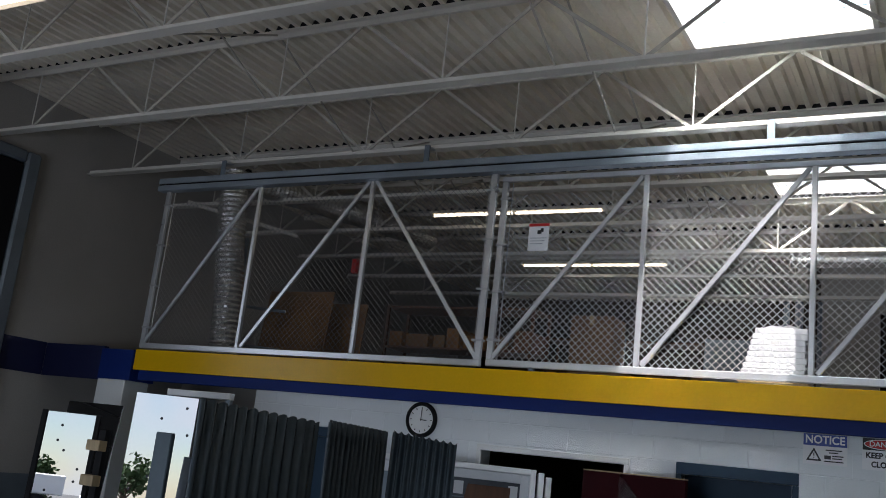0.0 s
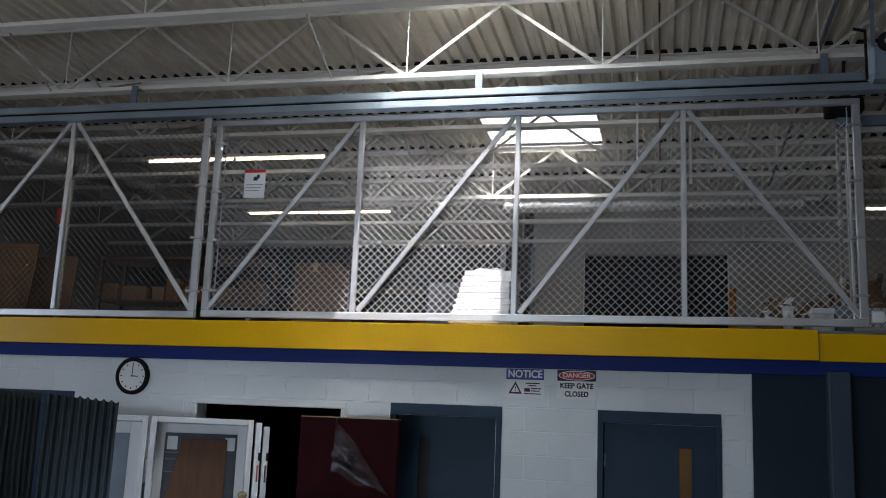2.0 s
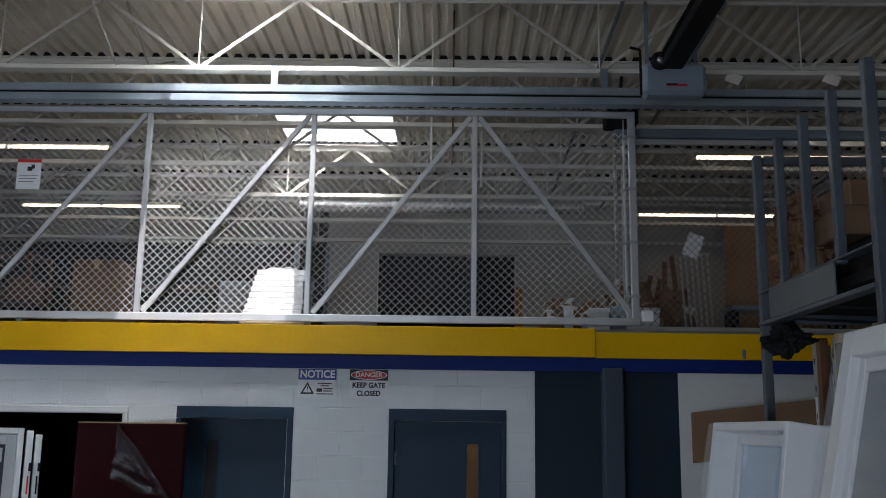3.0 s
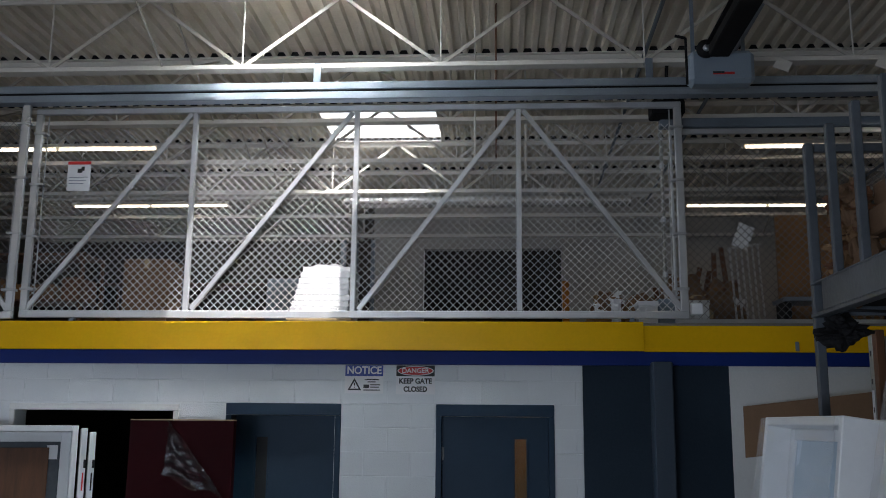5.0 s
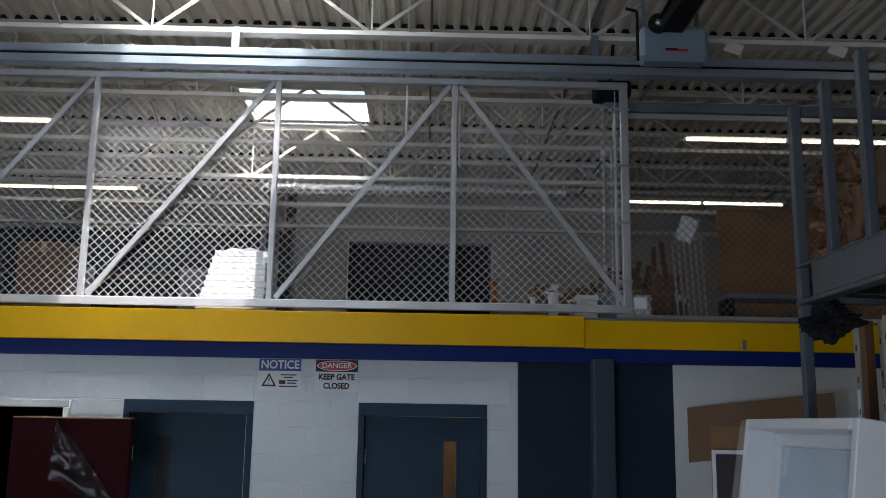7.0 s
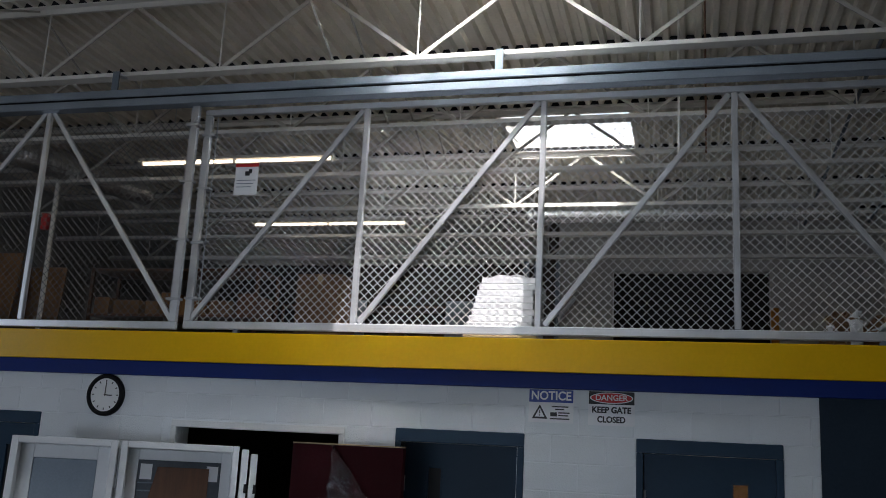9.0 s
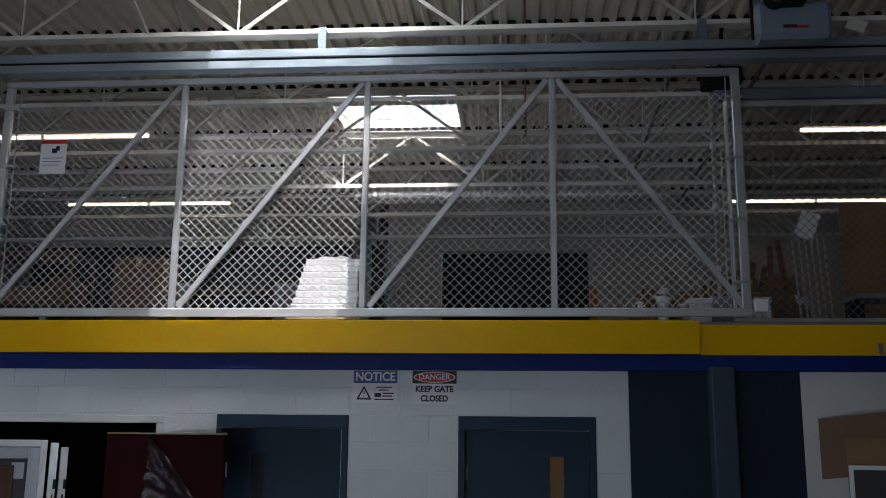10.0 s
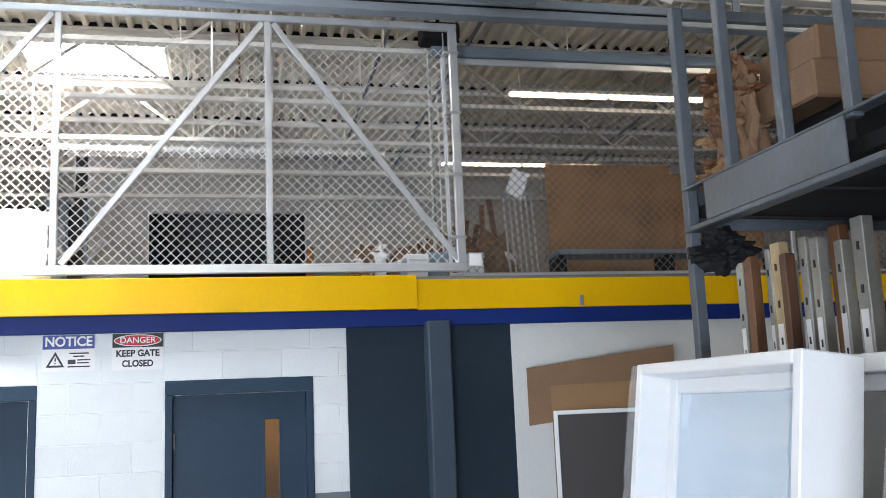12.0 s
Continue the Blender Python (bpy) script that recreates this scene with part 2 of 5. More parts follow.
def lump(at, size, seed, rough=0.35, sub=3, bm=None):
    own = bmesh.new()
    bmesh.ops.create_icosphere(own, subdivisions=sub, radius=1)
    for v in own.verts:
        k = 1 + rough * noise.noise(v.co * 1.7 + Vector((seed, 0, 0))) + rough * 0.6 * noise.noise(v.co * 4.3 + Vector((0, seed, 0)))
        v.co = Vector((v.co.x * size[0] * k, v.co.y * size[1] * k, v.co.z * size[2] * k)) + Vector(at)
    return join(own, bm)


def text_mesh(name, body, size, material, at, width=None, bold=0.0022):
    """Flat lettering in a plane that faces -y."""
    cu = bpy.data.curves.new(name, "FONT")
    cu.body, cu.size, cu.align_x, cu.align_y, cu.extrude, cu.offset = body, size, "CENTER", "CENTER", 0.0008, bold
    tmp = new(name, cu)
    bpy.context.view_layer.update()
    me = bpy.data.meshes.new_from_object(tmp.evaluated_get(bpy.context.evaluated_depsgraph_get()))
    bpy.data.objects.remove(tmp)
    xs = [v.co.x for v in me.vertices]
    k = width / (max(xs) - min(xs)) if width else 1
    me.transform(Matrix.Translation(at) @ Matrix.Rotation(radians(90), 4, "X") @ Matrix.Diagonal((k, 1, 1, 1)))
    me.materials.clear()
    me.materials.append(material)
    return me


def wall_boxes(x0, x1, z0, z1, y0, y1, holes):
    """A wall in the xz plane with rectangular openings (x0, x1, z0, z1) through it."""
    bm = bmesh.new()
    xs = sorted({x0, x1, *[h[0] for h in holes], *[h[1] for h in holes]})
    for a, b in zip(xs, xs[1:]):
        cuts = sorted((h[2], h[3]) for h in holes if h[0] < (a + b) / 2 < h[1])
        z = z0
        for c, d in cuts + [(z1, z1)]:
            if c - z > 1e-4:
                box(a, b, y0, y1, z, c, 0, bm)
            z = max(z, d)
    bmesh.ops.remove_doubles(bm, verts=bm.verts, dist=1e-5)
    return bm


FLOOR = 0.10
MEZZ = 2.94
EAST, WEST, SOUTH, BACK = 13.0, -10.2, -13.4, 8.5
DECK = 6.10

# ---- large structure ----
tagged(part("ground", box(-120, 120, -150, 120, -0.25, -0.05), M_ASPHALT), kind="structure")
tagged(part("floor", box(WEST, EAST, SOUTH, 12.6, -0.04, FLOOR), M_CONCRETE), "grey sealed concrete floor of the workshop", kind="structure")
tagged(part("mezzanine_floor", box(WEST, EAST, -0.04, 12.6, 2.74, MEZZ), M_CONCRETE), kind="structure")

OPEN = (-3.74, -2.31, FLOOR, 2.165)
DOOR_2 = (-1.79, -0.88, FLOOR, 2.135)
DOOR_4 = (-6.025, -5.11, FLOOR, 2.135)
DOOR_1 = (0.05, 0.965, FLOOR, 2.135)
wall_front = tagged(part("wall_front", wall_boxes(-6.63, EAST, FLOOR, 2.74, 0.0035, 0.20, [DOOR_4, OPEN, DOOR_2, DOOR_1]), M_MORTAR), "white painted concrete block wall under the mezzanine", kind="structure")
tagged(part("wall_alcove", box(WEST, -6.63, 2.5, 2.7, FLOOR, 2.74), M_GREYWALL), kind="structure")
tagged(part("wall_alcove_side", box(-6.63, -6.45, 0.20, 2.7, FLOOR, 2.74), M_WHITEWALL), kind="structure")
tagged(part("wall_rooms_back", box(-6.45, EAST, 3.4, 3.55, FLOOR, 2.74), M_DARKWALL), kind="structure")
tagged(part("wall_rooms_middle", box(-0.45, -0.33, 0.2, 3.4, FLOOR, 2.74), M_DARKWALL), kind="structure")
# smooth plastered bays at the column and beyond it
tagged(part("wall_dark_bay", box(1.26, 2.50, -0.003, 0.012, FLOOR, 2.58), M_PANEL), "dark slate painted wall bay behind the column", kind="structure")
tagged(part("wall_plaster", box(2.50, EAST, -0.004, 0.012, FLOOR, 2.58), M_WHITEWALL), kind="structure")
# west wall, with the open loading door
LOADING = (-6.7, -3.6, 5.14)
_west = box(WEST - 0.25, WEST, SOUTH, LOADING[0], -0.04, 7.2)
box(WEST - 0.25, WEST, LOADING[1], 12.6, -0.04, 7.2, 0, _west)
box(WEST - 0.25, WEST, LOADING[0], LOADING[1], LOADING[2], 7.2, 0, _west)
tagged(part("wall_west", _west, M_WESTWALL), "grey-beige painted side wall", kind="structure")
tagged(part("stripe_west", box(WEST, WEST + 0.004, -0.79, -0.07, 2.545, 2.97), M_NAVY), kind="structure")
tagged(part("dado_west", box(WEST, WEST + 0.004, -0.79, 2.5, FLOOR, 1.28), M_STEEL), kind="structure")
tagged(part("wall_east", box(EAST, EAST + 0.25, SOUTH, 12.6, -0.04, 7.2), M_WHITEWALL), kind="structure")
DOCKS = [(-7.6, -0.4, FLOOR, 4.4)]
tagged(part("wall_south", wall_boxes(WEST - 0.25, EAST + 0.25, -0.04, 7.2, SOUTH - 0.25, SOUTH, DOCKS), M_WHITEWALL), kind="structure")
BAY = (-0.83, 1.66, MEZZ, 5.20)
tagged(part("wall_back", wall_boxes(-1.75, EAST, MEZZ, 7.2, BACK, BACK + 0.2, [BAY]), M_BACKWALL), kind="structure")
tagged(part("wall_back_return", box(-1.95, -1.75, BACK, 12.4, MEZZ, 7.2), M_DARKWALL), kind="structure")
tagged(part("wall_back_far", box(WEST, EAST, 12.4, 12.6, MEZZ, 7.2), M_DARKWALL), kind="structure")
tagged(part("trim_bay", box(1.66, 1.78, BACK - 0.03, BACK, MEZZ, 4.6), M_ORANGE), "orange painted jamb guard of the dark bay", kind="structure")

# roof deck: ribs run away from the gate, with holes for the skylights
_v, _f = [], []


def deck_patch(x0, x1, y0, y1):
    pitch, low, high = 0.1524, 0.05, 0.048
    prof = []
    k = math.floor(x0 / pitch) - 1
    while k * pitch < x1:
        x = k * pitch
        prof += [(x, DECK), (x + low, DECK), (x + low + 0.02, DECK + high), (x + pitch - 0.02, DECK + high)]
        k += 1
    pts = [(max(x0, min(x1, x)), z) for x, z in prof]
    base = len(_v)
    for x, z in pts:
        _v.extend(((x, y0, z), (x, y1, z)))
    for i in range(len(pts) - 1):
        if pts[i + 1][0] - pts[i][0] > 1e-6:
            a = base + 2 * i
            _f.append((a, a + 2, a + 3, a + 1))


_ys = [SOUTH] + [y for pair in sorted(SKYLIGHTS_Y) for y in pair] + [12.6]
for _i in range(0, len(_ys), 2):
    deck_patch(WEST, EAST, _ys[_i], _ys[_i + 1])
for _a, _b in SKYLIGHTS_Y:
    deck_patch(WEST, SKYLIGHT_X[0], _a, _b)
    deck_patch(SKYLIGHT_X[1], EAST, _a, _b)
_me = bpy.data.meshes.new("ceiling")
_me.from_pydata(_v, [], _f)
_me.materials.append(M_DECK)
tagged(part("ceiling", _me, None), "white painted ribbed steel roof deck", kind="structure")
_bm = bmesh.new()
_cuts = [SOUTH] + [y + d for pair in sorted(SKYLIGHTS_Y) for y, d in zip(pair, (-0.035, 0.035))] + [12.6]
for _i in range(0, len(_cuts), 2):
    box(WEST - 0.25, EAST + 0.25, _cuts[_i], _cuts[_i + 1], 6.16, 6.24, 0, _bm)
for _a, _b in SKYLIGHTS_Y:
    box(WEST - 0.25, SKYLIGHT_X[0] - 0.035, _a - 0.035, _b + 0.035, 6.16, 6.24, 0, _bm)
    box(SKYLIGHT_X[1] + 0.035, EAST + 0.25, _a - 0.035, _b + 0.035, 6.16, 6.24, 0, _bm)
tagged(part("roof", _bm, M_CONCRETE), kind="structure")


def skylight(y0, y1):
    x0, x1 = SKYLIGHT_X
    sk = thing("skylight", ((x0 + x1) / 2, (y0 + y1) / 2, DECK), "square curb-mounted skylight full of white daylight", "skylight", "skylights", "structure")
    for a in ((x0 - 0.04, x0, y0 - 0.04, y1 + 0.04), (x1, x1 + 0.04, y0 - 0.04, y1 + 0.04), (x0, x1, y0 - 0.04, y0), (x0, x1, y1, y1 + 0.04)):
        part("curb", box(a[0], a[1], a[2], a[3], DECK - 0.02, 6.34), M_JOIST, sk)
    pane = part("pane", box(x0 - 0.03, x1 + 0.03, y0 - 0.03, y1 + 0.03, 6.345, 6.355), M_GLASS, sk)
    pane.visible_shadow = False


for _a, _b in SKYLIGHTS_Y:
    skylight(_a, _b)

# ---- roof steel ----
NODE, PANEL, J0, JSTEP = -1.87, 1.877, 0.06, 1.60


def roof_joist():
    jo = thing("roof_joist", (0, 0, 5.34), "off-white painted open-web steel roof joist under the deck", "roof joist", "roof joists")
    def chord(name, z_web0, z_web1, z_fl0, z_fl1, half):
        """Two back-to-back angles, as one tee-shaped bar along x."""
        low = z_fl0 < z_web0
        prof = [(-half, z_fl0), (half, z_fl0), (half, z_fl1), (0.016, z_fl1), (0.016, z_web1), (-0.016, z_web1), (-0.016, z_fl1), (-half, z_fl1)] if low else \
            [(-0.016, z_web0), (0.016, z_web0), (0.016, z_fl0), (half, z_fl0), (half, z_fl1), (-half, z_fl1), (-half, z_fl0), (-0.016, z_fl0)]
        bm = bmesh.new()
        ends = [[bm.verts.new((x, y, z)) for y, z in prof] for x in (WEST + 0.02, EAST - 0.02)]
        n = len(prof)
        for q in range(n):
            bm.faces.new((ends[0][q], ends[0][(q + 1) % n], ends[1][(q + 1) % n], ends[1][q]))
        bm.faces.new(ends[0])
        bm.faces.new(ends[1])
        part(name, bm, M_JOIST, jo)
    chord("bottom_chord", 5.332, 5.385, 5.325, 5.333, 0.062)
    chord("top_chord", 6.035, 6.09, 6.088, 6.097, 0.078)
    # black strip added for the shadow gaps between deck ribs and top chord
    part("flute_shade", box(WEST + 0.02, EAST - 0.02, -0.070, -0.060, 6.0975, 6.147), M_BLACK, jo, "black strip standing in for shade in the deck flutes")
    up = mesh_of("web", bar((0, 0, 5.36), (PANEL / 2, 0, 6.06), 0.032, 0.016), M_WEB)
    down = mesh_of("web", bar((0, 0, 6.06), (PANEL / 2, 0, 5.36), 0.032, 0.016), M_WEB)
    post = mesh_of("web_post", rod((0, 0, 5.36), (0, 0, 6.06), 0.008, 6), M_JOIST)
    k = math.ceil((WEST - NODE) / PANEL)
    while NODE + (k + 1) * PANEL < EAST:
        x = NODE + k * PANEL
        for name, me, dx in (("web", up, 0), ("web", down, PANEL / 2), ("web_post", post, 0)):
            o = part(name, me, None, jo)
            o.location.x = x + dx
        k += 1
    return jo


_first = roof_joist()
for _k in range(-8, 6):
    if _k:
        copy_thing(_first, pose(0, J0 + JSTEP * _k, 5.34))
_first.matrix_basis = pose(0, J0, 5.34)


def bridging(x):
    br = thing("joist_bridging", (x, 0, 5.34), "thin crossed steel bridging bars between roof joists", "bridging", "bridging lines")
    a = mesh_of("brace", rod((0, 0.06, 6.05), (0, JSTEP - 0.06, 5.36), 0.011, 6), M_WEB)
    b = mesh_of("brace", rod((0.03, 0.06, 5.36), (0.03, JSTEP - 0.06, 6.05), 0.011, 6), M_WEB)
    for k in range(-7, 5):
        for me in (a, b):
            o = part("brace", me, None, br)
            o.location.x, o.location.y = x, J0 + JSTEP * k
    return br


for _x in (-5.75, -2.62, 5.1):
    bridging(_x)


def light_fixture(x0, x1, y, z=5.36):
    """A strip light with two tubes end to end under a white tray, on two rods."""
    fx = thing("strip_light", ((x0 + x1) / 2, y, z), "white fluorescent strip light, switched on, under the joists", "strip light", "strip lights")
    bm = bmesh.new()
    bm_prof = [(-0.10, 0.0), (-0.045, 0.055), (0.045, 0.055), (0.10, 0.0)]
    vs = [[bm.verts.new((x, y + p, z + q)) for p, q in bm_prof] for x in (x0, x1)]
    for i in range(3):
        bm.faces.new((vs[0][i], vs[0][i + 1], vs[1][i + 1], vs[1][i]))
    bm.faces.new(vs[0])
    bm.faces.new(vs[1])
    part("tray", bm, M_JOIST, fx)
    mid = (x0 + x1) / 2
    for a, b in ((x0 + 0.03, mid - 0.02), (mid + 0.02, x1 - 0.03)):
        t = part("tube", rod((a, y, z - 0.005), (b, y, z - 0.005), 0.019, 10), M_TUBE, fx, "glowing white tube", True)
        part("socket", box(a - 0.02, a, y - 0.02, y + 0.02, z - 0.03, z + 0.03), M_JOIST, fx)
        part("socket", box(b, b + 0.02, y - 0.02, y + 0.02, z - 0.03, z + 0.03), M_JOIST, fx)
    for x in (x0 + 0.4, x1 - 0.4):
        part("hanger", rod((x, y, z + 0.05), (x, y, DECK + 0.02 if z > 3 else 2.74), 0.004, 6), M_GALV, fx)


for _x0, _x1, _y, _z in ((-6.2, -3.65, 2.72, 5.39), (-6.2, -3.70, 5.92, 5.42), (3.45, 5.85, 2.78, 5.36), (3.36, 5.80, 5.86, 5.36), (-8.3, -5.85, -3.95, 5.36), (4.45, 6.9, -1.45, 5.36), (7.4, 9.8, 1.85, 5.36)):
    light_fixture(_x0, _x1, _y, _z)

# ---- mezzanine edge ----
edge = thing("mezzanine_edge", (0, -0.04, 2.6), "yellow and blue painted steel edge beam of the mezzanine", "edge beam", kind="structure")
part("yellow_face", box(-8.54, 1.78, -0.085, -0.04, 2.695, 2.945, 0.004), M_YELLOW, edge, "bright yellow painted face")
part("yellow_face", box(1.784, 9.5, -0.062, -0.04, 2.690, 2.915, 0.004), M_YELLOW, edge, "bright yellow painted face")
part("blue_face", box(-8.46, 9.5, -0.055, -0.04, 2.575, 2.688, 0.003), M_BLUE, edge, "deep blue painted lower strip")
part("beam_web", box(-8.46, 9.5, -0.040, 0.01, 2.575, 2.74), M_BLUE, edge)
part("navy_face", box(WEST + 0.005, -9.105, -0.07, 0.0, 2.545, 2.965, 0.003), M_NAVY, edge, "navy painted edge beside the wall")
part("end_cap", box(-9.10, -8.545, -0.11, 0.3, 2.56, 2.93, 0.004), M_BLUE, edge, "deep blue end block")
part("bracket", box(3.05, 3.08, -0.075, -0.062, 2.70, 2.78, 0.003), M_STEEL, edge)
pier = tagged(part("pier_west", box(-9.10, -8.62, -0.10, 0.3, FLOOR, 2.56, 0.01), M_WHITEWALL), kind="structure")

column = thing("steel_column", (1.91, -0.1, FLOOR), "slate blue steel column carrying the edge beam", "column", kind="structure")
part("shaft", box(1.83, 2.0, -0.175, 0.0, FLOOR, 2.60, 0.012), M_COLUMN, column)
part("base_plate", box(1.78, 2.05, -0.22, 0.0, FLOOR, FLOOR + 0.02), M_COLUMN, column)

# ---- gate, fixed panel, track ----


def chain_link(x0, x1, z0, z1, y, m, d=0.036, r=0.0030):
    """Woven zigzag wires, each a four-sided wire that bends at every knuckle."""
    n, rows = int((x1 - x0) / d), int((z1 - z0) / d)
    verts, faces = [], []
    for i in range(n):
        cx = x0 + (i + 0.5) * d
        base = len(verts)
        for j in range(rows + 1):
            s = 1 if (i + j) % 2 else -1
            px, pz, py = cx + s * d * 0.5, z0 + j * d, y + 0.0022 * s
            verts += [(px - r * 1.3, py, pz), (px, py - r, pz), (px + r * 1.3, py, pz), (px, py + r, pz)]
            if j:
                a = base + 4 * (j - 1)
                for q in range(4):
                    faces.append((a + q, a + (q + 1) % 4, a + 4 + (q + 1) % 4, a + 4 + q))
    me = bpy.data.meshes.new("chain_link_mesh")
    me.from_pydata(verts, [], faces)
    me.materials.append(m)
    for f in me.polygons:
        f.use_smooth = True
    return me


def framed_panel(name, label, group, posts, rises, y, z0, z1, w, ties, half_end=0.034, half_mid=0.024):
    """A frame of square tubes with posts, one brace a bay and a wire mesh behind."""
    x0, x1 = posts[0], posts[-1]
    g = thing(name, ((x0 + x1) / 2, y, z0), label, "gate" if "gate" in name else "fence", group)
    part("bottom_rail", box(x0, x1, y - w / 2, y + w / 2, z0, z0 + 0.065, 0.006), M_ALU, g)
    part("top_rail", box(x0, x1, y - w / 2, y + w / 2, z1 - 0.055, z1, 0.006), M_ALU, g)
    for i, x in enumerate(posts):
        half = half_end if i in (0, len(posts) - 1) else half_mid
        xx = x + half if i == 0 else x - half if i == len(posts) - 1 else x
        part("post", box(xx - half, xx + half, y - w / 2 + 0.003, y + w / 2 - 0.003, z0 + 0.065, z1 - 0.055, 0.006), M_ALU, g)
    for (a, b), up in zip(zip(posts, posts[1:]), rises):
        lo, hi = z0 + 0.075, z1 - 0.06
        p, q = ((a + 0.05, y, lo), (b - 0.04, y, hi)) if up else ((a + 0.04, y, hi), (b - 0.05, y, lo))
        part("brace", bar(p, q, 0.044, 0.028, None, 0.004), M_ALU, g)
    part("wire_mesh", chain_link(x0 + 0.05, x1 - 0.05, z0 + 0.05, z1 - 0.17, y + w / 2 + 0.008, M_WIRE if "gate" in name else M_SHADEWIRE), None, g, "woven galvanised chain-link wire")
    part("tension_bar", rod((x0 + 0.1, y + w / 2 + 0.008, z0 + 0.04), (x0 + 0.1, y + w / 2 + 0.008, z1 - 0.06), 0.006, 6), M_GALV, g)
    part("tension_bar", rod((x1 - 0.1, y + w / 2 + 0.008, z0 + 0.04), (x1 - 0.1, y + w / 2 + 0.008, z1 - 0.06), 0.006, 6), M_GALV, g)
    for x, s in ((x0 + 0.03, 1), (x1 - 0.03, -1)):
        for k in range(ties):
            z = z0 + 0.25 + k * (z1 - z0 - 0.5) / (ties - 1)
            part("tie", box(min(x - s * 0.04, x + s * 0.085), max(x - s * 0.04, x + s * 0.085), y - w / 2 - 0.004, y + w / 2 + 0.016, z, z + 0.022, 0.002), M_GALV, g)
    return g


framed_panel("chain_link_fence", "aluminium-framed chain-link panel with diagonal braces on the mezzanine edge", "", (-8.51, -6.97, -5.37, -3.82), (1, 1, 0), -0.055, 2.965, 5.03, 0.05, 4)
gate = framed_panel("sliding_gate", "closed aluminium sliding gate with braces and chain-link mesh", "", (-3.80, -2.27, -0.755, 0.725, 2.19), (1, 1, 1, 0), 0.03, 2.985, 4.955, 0.05, 4)
for _x in (-3.3, 1.7):
    part("roller", rod((_x, 0.0, 2.965), (_x, 0.05, 2.965), 0.024, 14), M_STEEL, gate)
part("latch_box", box(2.21, 2.31, 0.0, 0.06, 3.02, 3.12, 0.006), M_VINYL, gate, "small white latch box")
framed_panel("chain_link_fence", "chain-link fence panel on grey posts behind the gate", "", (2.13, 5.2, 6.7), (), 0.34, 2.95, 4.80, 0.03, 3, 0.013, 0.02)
tagged(part("fence_rail", bar((2.05, 0.34, 4.85), (8.0, 0.34, 4.85), 0.09, 0.09, None, 0.01), M_STEEL), "blue-grey steel rail along the fence top", "rail")

track = thing("gate_track", (0, -0.09, 4.97), "blue-grey steel track above the sliding gate", "gate track")
part("lower_channel", box(-8.60, 6.2, -0.15, -0.03, 4.965, 5.035, 0.005), M_TRACK, track)
part("slot", box(-8.60, 6.2, -0.135, -0.04, 5.035, 5.056), M_BLACK, track)
part("upper_channel", box(-8.60, 6.2, -0.15, -0.03, 5.056, 5.128, 0.005), M_TRACK, track)
for _x in (-7.6, -4.7, -1.12, 1.9, 4.6):
    part("hanger_plate", box(_x - 0.032, _x + 0.032, -0.10, -0.08, 5.128, 5.33), M_STEEL, track)
    part("hanger_arm", bar((_x, -0.09, 5.31), (_x, 0.05, 5.33), 0.06, 0.02), M_GALV, track)


def plate_sign(name, x0, x1, z0, z1, y, label):
    s = thing(name, ((x0 + x1) / 2, y, z0), label, "sign")
    part("plate", box(x0, x1, y - 0.003, y, z0, z1), M_PAPER, s)
    return s


GY = 0.0595
gs = plate_sign("warning_sign", -3.475, -3.255, 4.17, 4.455, GY, "white warning notice with a red heading wired to the gate")
part("heading", box(-3.475, -3.255, GY - 0.005, GY - 0.0035, 4.425, 4.455), M_SIGNRED, gs)
part("icon", box(-3.38, -3.335, GY - 0.005, GY - 0.0035, 4.345, 4.385), M_INK, gs)
part("icon", box(-3.345, -3.315, GY - 0.0055, GY - 0.0035, 4.365, 4.405), M_INK, gs)
for _k in range(3):
    part("text_line", box(-3.455, -3.275 - 0.02 * _k, GY - 0.005, GY - 0.0035, 4.30 - 0.03 * _k, 4.306 - 0.03 * _k), M_STEEL, gs)

# ---- signs and clock on the block wall ----
ns = plate_sign("notice_sign", -0.80, -0.462, 2.325, 2.572, -0.002, "white safety notice with a blue heading on the block wall")
part("heading", box(-0.797, -0.465, -0.0075, -0.0055, 2.475, 2.569), M_SIGNBLUE, ns)
part("heading_text", text_mesh("heading_text", "NOTICE", 0.09, M_PAPER, (-0.631, -0.009, 2.522), 0.30), None, ns)
_bm = bmesh.new()
_o = [(-0.775, 2.352), (-0.655, 2.352), (-0.715, 2.458)]
_n = [(-0.752, 2.366), (-0.678, 2.366), (-0.715, 2.432)]
_ov = [_bm.verts.new((x, -0.0075, z)) for x, z in _o]
_nv = [_bm.verts.new((x, -0.0075, z)) for x, z in _n]
for _i in range(3):
    _bm.faces.new((_ov[_i], _ov[(_i + 1) % 3], _nv[(_i + 1) % 3], _nv[_i]))
box(-0.719, -0.711, -0.0075, -0.0055, 2.392, 2.418, 0, _bm)
box(-0.719, -0.711, -0.0075, -0.0055, 2.374, 2.383, 0, _bm)
part("warning_triangle", _bm, M_INK, ns)
for _z, _a, _b in ((2.44, -0.625, -0.50), (2.42, -0.60, -0.53), (2.395, -0.575, -0.49), (2.375, -0.575, -0.50), (2.35, -0.635, -0.49)):
    part("text_line", box(_a, _b, -0.0075, -0.0055, _z, _z + 0.009), M_INK, ns)
part("pictogram", box(-0.635, -0.585, -0.0075, -0.0055, 2.372, 2.402), M_INK, ns)

ds = plate_sign("danger_sign", -0.352, -0.012, 2.32, 2.572, -0.002, "white danger sign with a red oval heading on the block wall")
part("heading", box(-0.349, -0.015, -0.0075, -0.0055, 2.475, 2.569), M_INK, ds)


